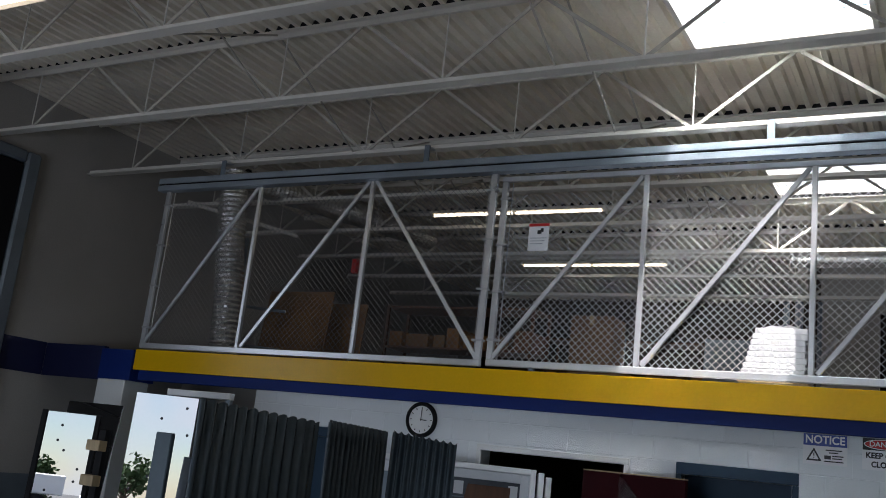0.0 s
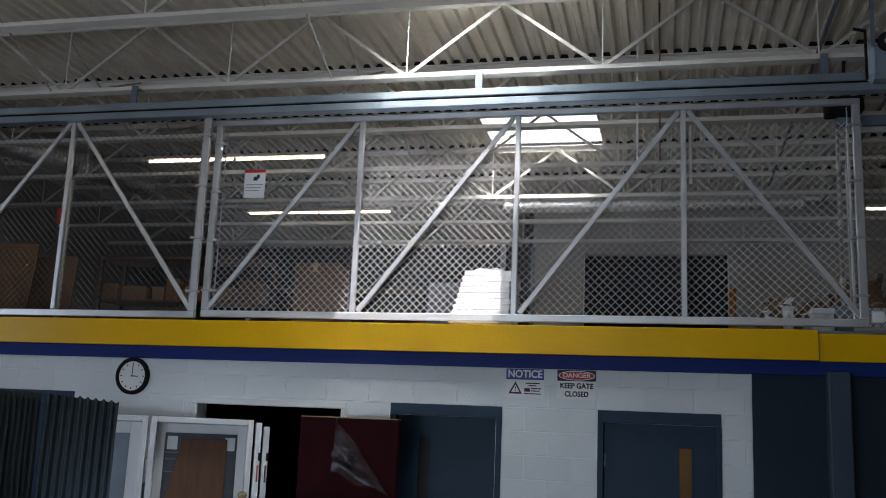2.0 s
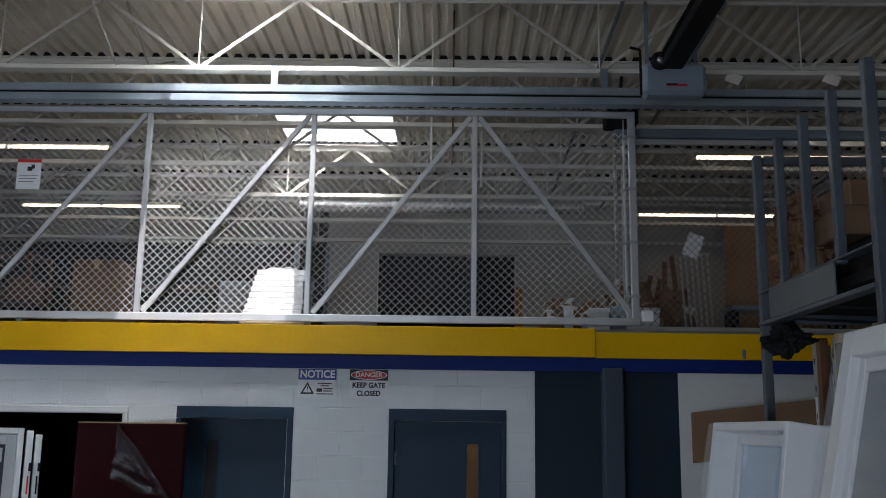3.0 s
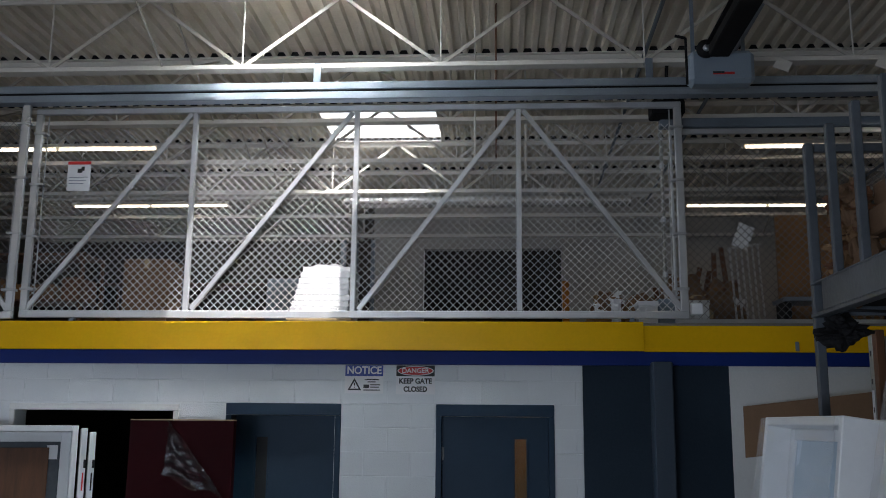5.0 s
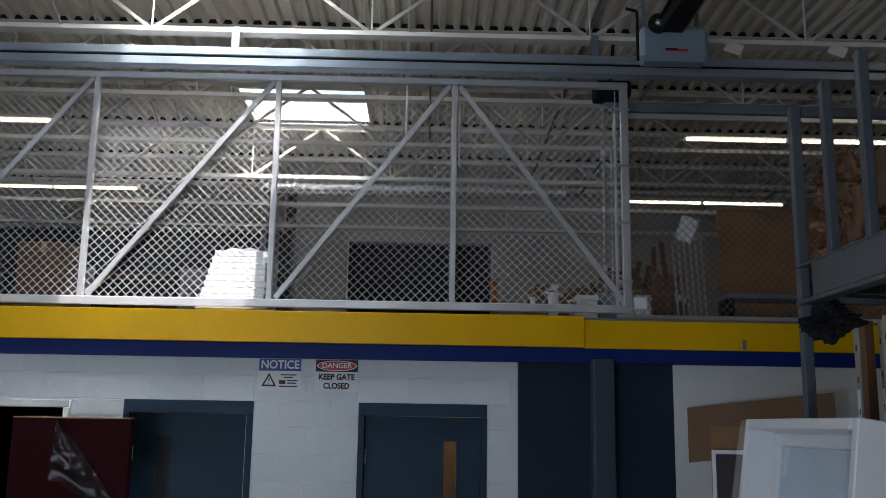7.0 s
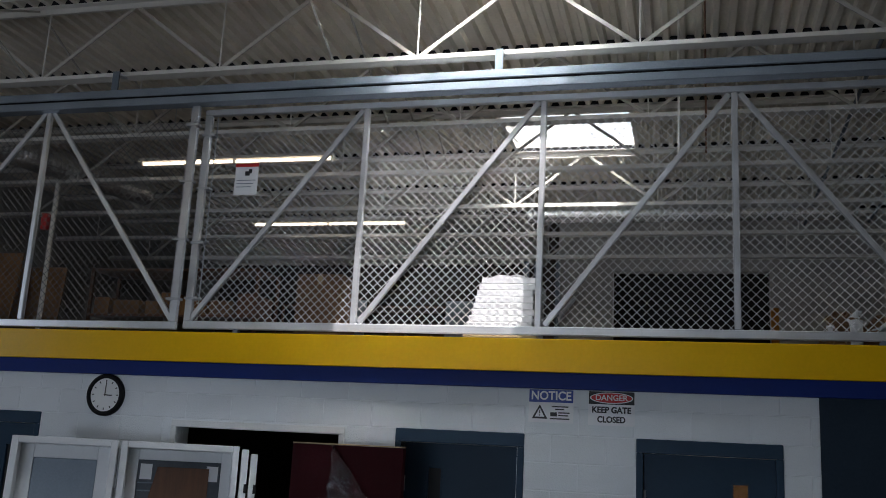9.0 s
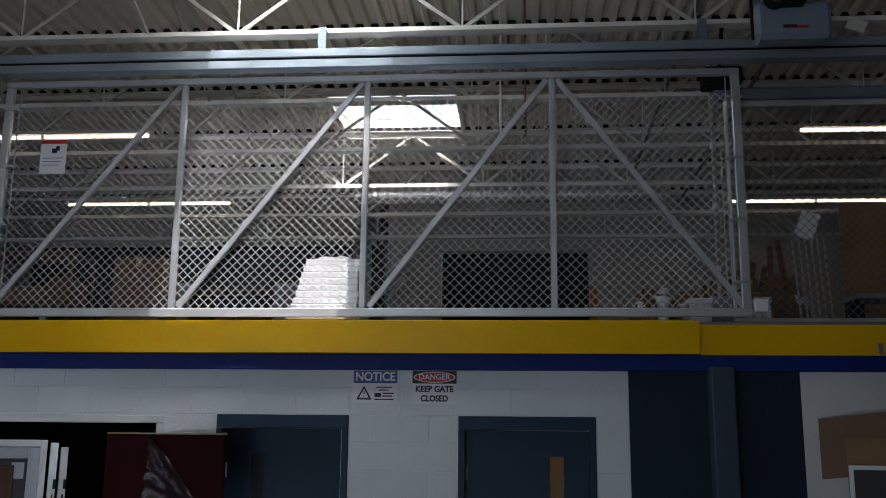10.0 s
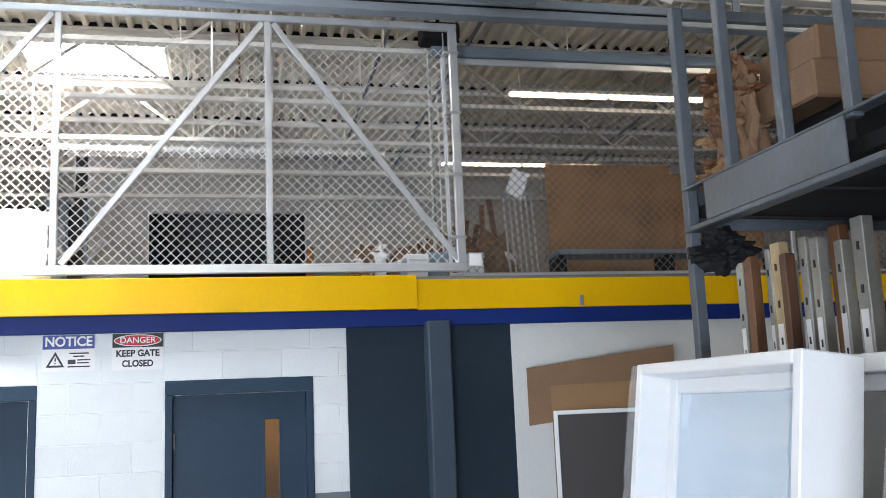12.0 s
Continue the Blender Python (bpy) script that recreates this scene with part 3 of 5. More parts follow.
def oval(cx, cz, rx, rz, y, th):
    bm = bmesh.new()
    bmesh.ops.create_cone(bm, cap_ends=True, segments=36, radius1=1, radius2=1, depth=th)
    bm.transform(Matrix.Translation((cx, y, cz)) @ Matrix.Rotation(radians(90), 4, "X") @ Matrix.Diagonal((rx, rz, 1, 1)))
    return bm


part("oval_rim", oval(-0.182, 2.522, 0.158, 0.041, -0.0085, 0.002), M_PAPER, ds)
part("oval", oval(-0.182, 2.522, 0.150, 0.035, -0.0105, 0.002), M_SIGNRED, ds)
part("heading_text", text_mesh("heading_text", "DANGER", 0.058, M_PAPER, (-0.182, -0.0125, 2.522), 0.235, 0.0008), None, ds)
part("text", text_mesh("text", "KEEP GATE", 0.062, M_INK, (-0.182, -0.008, 2.432), 0.285), None, ds)
part("text", text_mesh("text", "CLOSED", 0.062, M_INK, (-0.182, -0.008, 2.362), 0.205), None, ds)

clock = thing("wall_clock", (-4.44, 0.0, 2.225), "round wall clock with a black rim and white face", "clock")
_bm = bmesh.new()
_prof = [(0.140, 0.0), (0.178, 0.0), (0.178, -0.025), (0.165, -0.045), (0.148, -0.045), (0.140, -0.03)]
_rings = [[_bm.verts.new((-4.44 + r * math.cos(a), y, 2.40 + r * math.sin(a))) for r, y in _prof] for a in [2 * math.pi * k / 48 for k in range(48)]]
for _i in range(48):
    for _j in range(6):
        _bm.faces.new((_rings[_i][_j], _rings[_i][(_j + 1) % 6], _rings[(_i + 1) % 48][(_j + 1) % 6], _rings[(_i + 1) % 48][_j]))
part("rim", _bm, M_BLACK, clock, "black plastic rim", True)
part("face", oval(-4.44, 2.40, 0.142, 0.142, -0.02, 0.004), M_CLOCK, clock)
for _k in range(12):
    _a = math.radians(30 * _k)
    part("mark", bar((-4.44 + 0.108 * math.sin(_a), -0.024, 2.40 + 0.108 * math.cos(_a)), (-4.44 + 0.126 * math.sin(_a), -0.024, 2.40 + 0.126 * math.cos(_a)), 0.008, 0.003), M_INK, clock)
part("hour_hand", bar((-4.45, -0.026, 2.40), (-4.375, -0.026, 2.397), 0.009, 0.003), M_INK, clock)
part("minute_hand", bar((-4.44, -0.028, 2.39), (-4.437, -0.028, 2.505), 0.007, 0.003), M_INK, clock)

# ---- doors and opening in the block wall ----


def steel_door(name, x0, x1, leaf_y, glass_x, label, glass_mat):
    """Frame outside x0..x1, leaf between, narrow vision panel at glass_x."""
    d = thing(name, ((x0 + x1) / 2, 0.02, FLOOR), label, "door", kind="structure")
    part("frame", box(x0, x0 + 0.05, -0.008, 0.20, FLOOR, 2.135, 0.004), M_SLATE, d)
    part("frame", box(x1 - 0.05, x1, -0.008, 0.20, FLOOR, 2.135, 0.004), M_SLATE, d)
    part("frame_head", box(x0, x1, -0.008, 0.20, 2.136, 2.236, 0.004), M_SLATE, d)
    a, b, y = x0 + 0.053, x1 - 0.053, leaf_y
    g0, g1, gz0, gz1 = glass_x - 0.05, glass_x + 0.05, 1.14, 1.945
    leaf = part("leaf", wall_boxes(a, b, FLOOR + 0.01, 2.132, y, y + 0.044, [(g0, g1, gz0, gz1)]), M_SLATE, d)
    for q in ((g0 - 0.015, g0, gz0 - 0.015, gz1 + 0.015), (g1, g1 + 0.015, gz0 - 0.015, gz1 + 0.015), (g0, g1, gz1, gz1 + 0.015), (g0, g1, gz0 - 0.015, gz0)):
        part("glazing_bead", box(q[0], q[1], y - 0.006, y - 0.0005, q[2], q[3], 0.002), M_SLATE, leaf)
    part("glass", box(g0, g1, y + 0.018, y + 0.024, gz0, gz1), glass_mat, leaf)
    for z in (0.35, 1.15, 1.82):
        part("hinge", rod((a + 0.008, y - 0.006, z - 0.055), (a + 0.008, y - 0.006, z + 0.055), 0.009, 8), M_GALV, d)
    part("handle", rod((b - 0.07, y - 0.05, 1.05), (b - 0.19, y - 0.05, 1.05), 0.011, 8), M_GALV, d, "brushed metal lever handle")
    return d


steel_door("door_1", 0.0, 1.014, 0.03, 0.725, "closed slate blue steel door with a narrow window", M_GLASS)
steel_door("door_2", -1.84, -0.826, 0.10, -1.535, "closed slate blue steel door set deep in its frame", M_DARKPANE)
steel_door("door_4", -6.076, -5.06, 0.06, -5.36, "closed slate blue steel door beside the wall clock", M_DARKPANE)
cased = thing("doorway_1", (-3.02, 0.02, FLOOR), "wide dark doorway with a pale painted casing", "doorway", kind="structure")
part("casing", box(-3.79, -3.742, -0.012, 0.20, FLOOR, 2.165, 0.004), M_WHITEWALL, cased)
part("casing", box(-2.308, -2.26, -0.012, 0.20, FLOOR, 2.165, 0.004), M_WHITEWALL, cased)
part("casing_head", box(-3.79, -2.26, -0.012, 0.20, 2.166, 2.222, 0.004), M_WHITEWALL, cased)
# added behind door 1 for its orange window: a timber cupboard under a ceiling light
cup = thing("timber_cupboard", (0.75, 0.7, FLOOR), "orange-brown timber cupboard added for the colour in the door window", "cupboard")
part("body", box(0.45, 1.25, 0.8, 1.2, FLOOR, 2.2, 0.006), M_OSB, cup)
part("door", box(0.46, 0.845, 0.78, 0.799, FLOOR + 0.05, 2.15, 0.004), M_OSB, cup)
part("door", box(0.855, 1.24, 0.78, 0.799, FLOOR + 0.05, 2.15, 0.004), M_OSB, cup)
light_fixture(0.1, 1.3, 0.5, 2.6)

# ---- hoist gear over the gate ----
op = thing("door_opener", (2.33, -0.95, 4.75), "light grey-blue motor opener box on a black ceiling rail", "door opener")
part("housing", box(2.07, 2.585, -1.0, -0.82, 4.755, 5.03, 0.035), M_OPENER, op)
part("label_strip", box(2.25, 2.42, -1.0025, -1.0005, 4.82, 4.84), M_SIGNRED, op, "dull red brand strip")
part("label_strip", box(2.25, 2.34, -1.0045, -1.003, 4.828, 4.845), M_INK, op)
part("drive_drum", rod((2.20, -1.03, 5.03), (2.20, -1.0, 5.03), 0.075, 20), M_BLACK, op, "black drive wheel", True)
part("drive_hub", rod((2.20, -1.05, 5.03), (2.20, -1.03, 5.03), 0.028, 14), M_GALV, op, "bright metal hub", True)
part("rail", box(2.215, 2.385, -7.4, -1.0, 4.965, 5.05, 0.008), M_BLACK, op, "black painted ceiling rail")
part("rail_flange", box(2.19, 2.41, -7.4, -1.0, 5.051, 5.062), M_BLACK, op)
for _y in (-3.27, -6.6):
    part("rail_hanger", bar((2.30, _y, 5.06), (2.30, _y, 5.33), 0.05, 0.02), M_STEEL, op)
for _x in (2.12, 2.52):
    part("hanger", bar((_x, -0.90, 5.02), (_x, -0.90, DECK), 0.03, 0.015), M_STEEL, op)
part("cable_bracket", bar((2.045, -1.0, 4.74), (2.045, -1.0, 5.13), 0.018, 0.018), M_BLACK, op)
part("cable_bracket", bar((2.045, -1.0, 5.13), (1.96, -1.0, 5.15), 0.018, 0.018), M_BLACK, op)

dark_unit = thing("loudspeaker", (2.09, 0.25, 4.88), "small black loudspeaker hung above the gate", "loudspeaker")
part("cabinet", box(1.95, 2.25, 0.12, 0.36, 4.88, 5.02, 0.015), M_BLACK, dark_unit)
part("yoke", bar((2.09, 0.24, 5.02), (2.09, 0.08, 5.33), 0.03, 0.01), M_BLACK, dark_unit)

for _x, _y, _z0, _r, _m, _lab in ((0.52, 0.42, 4.55, 0.009, M_WOOD, "thin rust-brown hanger rod below the deck"), (0.30, 1.0, 4.7, 0.010, M_JOIST, "thin white hanger rod below the deck"), (0.85, 2.2, 4.8, 0.012, M_JOIST, "thin white hanger rod below the deck")):
    tagged(part("hanger_rod", rod((_x, _y, _z0), (_x, _y, DECK + 0.03), _r, 8), _m), _lab, "hanger rod")
for _x, _z, _lab in ((1.95, 5.95, "dark steel conduit under the roof deck"), (2.9, 5.98, "dark steel conduit under the roof deck"), (6.1, 5.98, "dark steel conduit under the roof deck")):
    tagged(part("conduit", rod((_x, -8.0, _z), (_x + 0.25, 8.4, _z), 0.022, 8), M_STEEL), _lab, "conduit")
# plates that clamp the opener rail frame to the joists
for _x in (3.05, 3.95):
    tagged(part("clamp_plate", bar((_x, 0.02, 5.315), (_x + 0.12, -0.02, 5.25), 0.10, 0.02), M_JOIST), "off-white clamp plate below a roof joist", "clamp plate", "clamp plates")


def ribbed_duct(name, a, b, r, label, bends=0.0, seed=0):
    """A crinkled foil duct: rings of uneven radius along a line."""
    a, b = Vector(a), Vector(b)
    length = (b - a).length
    n, seg = int(length / 0.035), 16
    q = (b - a).to_track_quat("Z", "Y").to_matrix()
    verts, faces = [], []
    for i in range(n + 1):
        t = i / n
        rad = r * (1 + (0.05 if i % 2 else -0.04) + 0.05 * noise.noise((t * 9, seed, 0)))
        off = Vector((bends * math.sin(t * 3.0), bends * 0.5 * math.sin(t * 7.0), 0))
        for k in range(seg):
            w = 2 * math.pi * k / seg
            c = rad * (1 + 0.05 * noise.noise((t * 14, k * 0.9, seed)))
            verts.append(tuple(a + (b - a) * t + off + q @ Vector((c * math.cos(w), c * math.sin(w), 0))))
    for i in range(n):
        for k in range(seg):
            faces.append((i * seg + k, i * seg + (k + 1) % seg, (i + 1) * seg + (k + 1) % seg, (i + 1) * seg + k))
    me = bpy.data.meshes.new(name)
    me.from_pydata(verts, [], faces)
    me.materials.append(M_FOIL)
    return tagged(part(name, me, None), label, "duct")


ribbed_duct("foil_duct", (-8.08, 0.95, MEZZ), (-8.38, 0.95, 5.55), 0.19, "crinkled silver foil duct standing on the mezzanine", 0.03, 3)
ribbed_duct("foil_duct", (-8.3, 1.1, 5.5), (-7.3, 4.6, 5.55), 0.17, "crinkled silver foil duct hung under the joists", 0.02, 5)
ribbed_duct("foil_duct", (-1.7, 4.92, 5.225), (2.4, 4.92, 5.225), 0.092, "long silver foil duct under the far joists", 0.02, 8)

# ---- things on the mezzanine ----


def carton(name, x0, x1, y0, y1, z0, z1, m, label, strip=True):
    c = thing(name, ((x0 + x1) / 2, (y0 + y1) / 2, z0), label, "carton")
    part("body", box(x0, x1, y0, y1, z0, z1, 0.008), m, c)
    if strip:
        part("tape", box((x0 + x1) / 2 - 0.03, (x0 + x1) / 2 + 0.03, y0 - 0.002, y1 + 0.002, z1 - 0.12, z1 + 0.002), M_PALEWOOD, c, "tan packing tape")
    return c


# sunlit wrapped load on a pallet
load = thing("wrapped_pallet_load", (-1.1, 0.85, MEZZ), "white wrapped stack of sheets on a wooden pallet in full sun", "pallet load")
for _y in (0.36, 0.62, 0.90):
    part("skid", box(-1.40, -0.82, _y - 0.04, _y + 0.04, MEZZ, MEZZ + 0.06), M_PALEWOOD, load)
part("pallet_deck", box(-1.41, -0.81, 0.30, 0.97, MEZZ + 0.061, MEZZ + 0.078), M_PALEWOOD, load)
_z = MEZZ + 0.079
random.seed(4)
for _k in range(9):
    _t = 0.054
    _in = 0.014 * _k
    _bm = box(-1.40 + _in + random.uniform(-0.004, 0.004), -0.84 + random.uniform(-0.012, 0.012), 0.31 + 0.006 * _k, 0.95, _z, _z + _t - 0.002, 0.006)
    part("sheet_pack", _bm, M_WRAP, load)
    _z += _t
part("wrap_cover", lump((-1.06, 0.63, _z + 0.008), (0.21, 0.26, 0.025), 2.0, 0.5), M_WRAP, load, "crumpled white plastic", True)

carton("carton", -4.10, -3.52, 3.0, 3.5, MEZZ, 4.05, M_DARKCARD, "brown carton standing on the mezzanine floor")


def leaning_sheet(name, x0, x1, y, z0, z1, lean, th, m, label, category="board"):
    bm = box(x0, x1, -th, 0, 0, z1 - z0, 0.003)
    bm.transform(Matrix.Translation((0, y, z0)) @ Matrix.Rotation(-lean, 4, "X"))
    return tagged(part(name, bm, m), label, category)


leaning_sheet("chipboard_sheet", -8.95, -7.75, 2.6, MEZZ, 4.28, radians(8), 0.02, M_OSB, "orange-brown chipboard sheet leaning on the mezzanine")
leaning_sheet("chipboard_sheet", -8.6, -7.5, 3.2, MEZZ, 4.2, radians(6), 0.02, M_OSB, "orange-brown chipboard sheet leaning on the mezzanine")


def shelf_unit(x0, x1, y0, y1, z0, z1, levels, label, seed):
    s = thing("shelf_unit", ((x0 + x1) / 2, (y0 + y1) / 2, z0), label, "shelf")
    for x in (x0, x1):
        for y in (y0, y1):
            part("upright", box(x - 0.02, x + 0.02, y - 0.02, y + 0.02, z0, z1), M_WOOD, s)
    for k in range(levels):
        z = z0 + 0.06 + k * (z1 - z0 - 0.1) / max(1, levels - 1)
        part("shelf_board", box(x0 - 0.02, x1 + 0.02, y0 - 0.02, y1 + 0.02, z, z + 0.025), M_WOOD, s)
    rnd = random.Random(seed)
    for k in range(levels - 1):
        z = z0 + 0.06 + k * (z1 - z0 - 0.1) / max(1, levels - 1) + 0.026
        x = x0 + 0.05
        while x < x1 - 0.2:
            w, h = rnd.uniform(0.15, 0.4), rnd.uniform(0.12, 0.3)
            tagged(part("carton", box(x, min(x + w, x1 - 0.03), y0 + 0.02, y1 - 0.05, z, z + h, 0.005), rnd.choice([M_CARD, M_DARKCARD, M_WOOD, M_OSB])), "brown carton stored on a mezzanine shelf", "carton", "shelf cartons")
            x += w + rnd.uniform(0.02, 0.1)


shelf_unit(-7.3, -4.9, 3.6, 4.2, MEZZ, 4.25, 3, "brown timber shelf unit half full of cartons", 3)
shelf_unit(-6.8, -3.0, 8.6, 9.3, MEZZ, 4.6, 3, "dark timber shelf unit half full of cartons", 5)
for _x0, _x1 in ((-5.9, -4.9), (-3.5, -2.3)):
    leaning_sheet("grey_board", _x0, _x1, 7.6, MEZZ, 4.55, radians(7), 0.03, M_STEEL, "dull grey board leaning in the dim back of the mezzanine")

post = thing("conduit_post", (-6.95, 2.2, MEZZ), "white conduit post with a red alarm strobe", "conduit post")
part("pipe", rod((-6.95, 2.2, MEZZ), (-6.95, 2.2, 5.0), 0.03, 10), M_JOIST, post)
part("strobe", box(-7.08, -7.0, 2.14, 2.22, 4.42, 4.62, 0.01), M_SIGNRED, post, "red alarm strobe")
west_post = tagged(part("dark_post", box(-8.85, -8.68, 1.6, 1.8, MEZZ, 4.85, 0.01), M_STEEL), "dark grey steel post beside the side wall", "post")
for _z in (3.3, 3.85):
    tagged(part("pipe", rod((-8.7, 1.7, _z), (-8.0, 2.0, _z - 0.03), 0.022, 8), M_STEEL), "dark pipe branching off a steel post", "pipe", "pipes")
tagged(part("roof_drain", rod((-8.8, 0.6, 5.05), (-7.9, 1.9, 4.9), 0.03, 8), M_JOIST), "white drain pipe under the roof", "pipe")

pole = thing("standing_pipe", (2.17, 1.0, MEZZ), "grey upright pipe with couplings on a heavy foot", "pipe")
part("pipe", rod((2.17, 1.0, MEZZ), (2.17, 1.0, 5.33), 0.017, 12), M_STRUT, pole)
part("foot", box(2.07, 2.27, 0.91, 1.09, MEZZ, MEZZ + 0.34, 0.02), M_OPENER, pole)
for _z in (3.5, 4.05, 4.6):
    part("coupling", rod((2.17, 1.0, _z), (2.17, 1.0, _z + 0.05), 0.026, 12), M_GALV, pole)
part("wire", rod((2.24, 1.0, MEZZ + 0.2), (2.24, 1.0, 4.7), 0.006, 6), M_GALV, pole)


def bucket(x, y, r, h, m, label, group=""):
    b = thing("bucket", (x, y, MEZZ), label, "bucket", group)
    part("body", rod((x, y, MEZZ), (x, y, MEZZ + h), r * 0.86, 18, None, r), m, b, "", True)
    part("rim", rod((x, y, MEZZ + h - 0.03), (x, y, MEZZ + h), r * 1.07, 18), m, b)
    part("lid", rod((x, y, MEZZ + h), (x, y, MEZZ + h + 0.015), r * 1.02, 18), m, b)
    return b


for _x, _y, _r, _h in ((1.67, 0.88, 0.05, 0.31),):
    bucket(_x, _y, _r, _h, M_WRAP, "white plastic bucket on the mezzanine floor", "buckets")


def white_box(x0, x1, y0, y1, h):
    """A small box with a lid that overhangs a little and a taped seam."""
    b = thing("white_box", ((x0 + x1) / 2, (y0 + y1) / 2, MEZZ), "small white storage box on the mezzanine floor", "box", "white boxes")
    part("body", box(x0, x1, y0, y1, MEZZ, MEZZ + h - 0.05, 0.006), M_WRAP, b)
    part("lid", box(x0 - 0.008, x1 + 0.008, y0 - 0.008, y1 + 0.008, MEZZ + h - 0.049, MEZZ + h, 0.006), M_VINYL, b, "white lid")


white_box(1.86, 2.04, 0.72, 0.94, 0.29)
white_box(2.34, 2.52, 0.72, 0.96, 0.30)
random.seed(7)


def scrap_heap(x, y, rx, rz, seed, label):
    """A heap of torn brown paper, offcuts and a few white scraps, each a crumpled leaf."""
    h = thing("scrap_heap", (x, y, MEZZ), label, "scrap heap", "scrap heaps")
    rnd = random.Random(seed)
    part("core", lump((x, y, MEZZ + rz * 0.45), (rx * 0.8, rx * 0.5, rz * 0.5), seed, 0.5), M_DARKCARD, h)
    for k in range(46):
        a, t = rnd.uniform(0, 6.28), rnd.random() ** 0.6
        c = Vector((x + rx * math.cos(a) * (1 - t * 0.75), y + rx * 0.6 * math.sin(a) * (1 - t * 0.75), MEZZ + 0.05 + (rz - 0.1) * t))
        s = rnd.uniform(0.035, 0.085)
        m = rnd.choice((M_CARD, M_DARKCARD, M_WOOD, M_WOOD, M_OSB, M_PALEWOOD if k % 3 else M_WRAP))
        part("scrap", lump(c, (s, s * rnd.uniform(0.3, 0.9), s * rnd.uniform(0.4, 1.0)), seed + k, 0.9, 2), m, h)


scrap_heap(1.62, 1.10, 0.22, 0.42, 3.0, "heap of brown paper scraps with white bits")
scrap_heap(1.95, 1.15, 0.20, 0.42, 9.0, "heap of brown paper scraps with white bits")
scrap_heap(2.42, 1.45, 0.30, 0.66, 14.0, "tall heap of dark brown packing scraps")
scrap_heap(2.78, 1.40, 0.26, 0.60, 21.0, "tall heap of dark brown packing scraps")
for _k in range(9):
    _a = random.uniform(0, 3.1)
    tagged(part("wood_offcut", bar((2.2 + 0.1 * _k, 1.75, MEZZ), (2.2 + 0.1 * _k + 0.2 * math.cos(_a), 1.9, MEZZ + random.uniform(0.55, 1.05)), 0.05, 0.02), M_WOOD), "dark wooden offcut standing among the scraps", "offcut", "offcuts")

ladder = thing("steel_trolley_rack", (3.0, 1.0, MEZZ), "upright silver rack of thin bars behind the gate", "rack")
for _k in range(6):
    part("bar", rod((2.84 + 0.062 * _k, 1.0 + 0.03 * _k, MEZZ + 0.12), (2.80 + 0.062 * _k, 1.0 + 0.03 * _k, 3.78 + 0.015 * _k), 0.011, 6), M_GALV, ladder)
part("cross_bar", bar((2.82, 0.99, MEZZ + 0.12), (3.18, 1.16, MEZZ + 0.12), 0.025, 0.02), M_GALV, ladder)
part("cross_bar", bar((2.78, 0.99, 3.78), (3.14, 1.16, 3.86), 0.025, 0.02), M_GALV, ladder)
for _x in (2.85, 3.15):
    part("leg", rod((_x, 1.0, MEZZ), (_x, 1.0, MEZZ + 0.14), 0.016, 6), M_GALV, ladder)
_bm = box(-0.08, 0.08, -0.003, 0.003, -0.12, 0.12, 0.001)
_bm.transform(Matrix.Translation((2.93, 0.97, 3.90)) @ Matrix.Rotation(radians(22), 4, "Y"))
part("paper_sheet", _bm, M_PAPER, ladder, "white paper sheet clipped on top")
board = thing("framed_board", (4.0, 1.6, MEZZ), "large brown board in a pale frame leaning on the mezzanine", "board")
part("board", box(3.46, 4.70, 1.60, 1.63, MEZZ + 0.02, 4.22), M_OSB, board)
for _q in ((3.43, 3.46, MEZZ, 4.25), (4.70, 4.73, MEZZ, 4.25), (3.46, 4.70, 4.22, 4.25), (3.46, 4.70, MEZZ, MEZZ + 0.02)):
    part("frame_strip", box(_q[0], _q[1], 1.595, 1.635, _q[2], _q[3]), M_OSB, board)
leaning_sheet("plywood_sheet", 5.3, 6.7, 3.1, MEZZ, 4.6, radians(6), 0.02, M_OSB, "brown plywood sheet leaning on the mezzanine")
leaning_sheet("plywood_sheet", 4.4, 5.7, 4.0, MEZZ, 4.75, radians(6), 0.02, M_DARKCARD, "brown hardboard sheet leaning on the mezzanine")
bench = thing("work_bench", (4.3, 1.2, MEZZ), "dark low bench behind the fence", "bench")
part("top", box(3.3, 5.6, 1.0, 1.4, MEZZ + 0.33, MEZZ + 0.37), M_STEEL, bench)
for _x in (3.35, 4.4, 5.55):
    part("leg", box(_x - 0.03, _x + 0.03, 1.05, 1.35, MEZZ, MEZZ + 0.33), M_BLACK, bench)
# dark bay beyond the back wall: a machine under a cover
machine = thing("covered_machine", (0.5, 10.3, MEZZ), "dark red covered machine in the unlit bay", "machine")
part("cover", lump((0.45, 10.3, MEZZ + 0.55), (0.9, 0.6, 0.6), 1.3, 0.2), M_MAROON, machine, "", True)
part("base", box(-0.4, 1.3, 9.9, 10.7, MEZZ, MEZZ + 0.25, 0.02), M_BLACK, machine)
back_pipe = thing("pipe_bundle", (-1.95, 8.3, MEZZ), "dark upright pipes in the corner of the back wall", "pipes")
for _x, _r in ((-2.25, 0.05), (-2.05, 0.07), (-1.72, 0.04)):
    part("pipe", rod((_x, 8.2, MEZZ), (_x, 8.2, 5.3), _r, 10), M_STEEL, back_pipe)
part("bend", rod((-1.72, 8.2, 4.3), (-1.45, 8.3, 4.7), 0.04, 10), M_GALV, back_pipe)

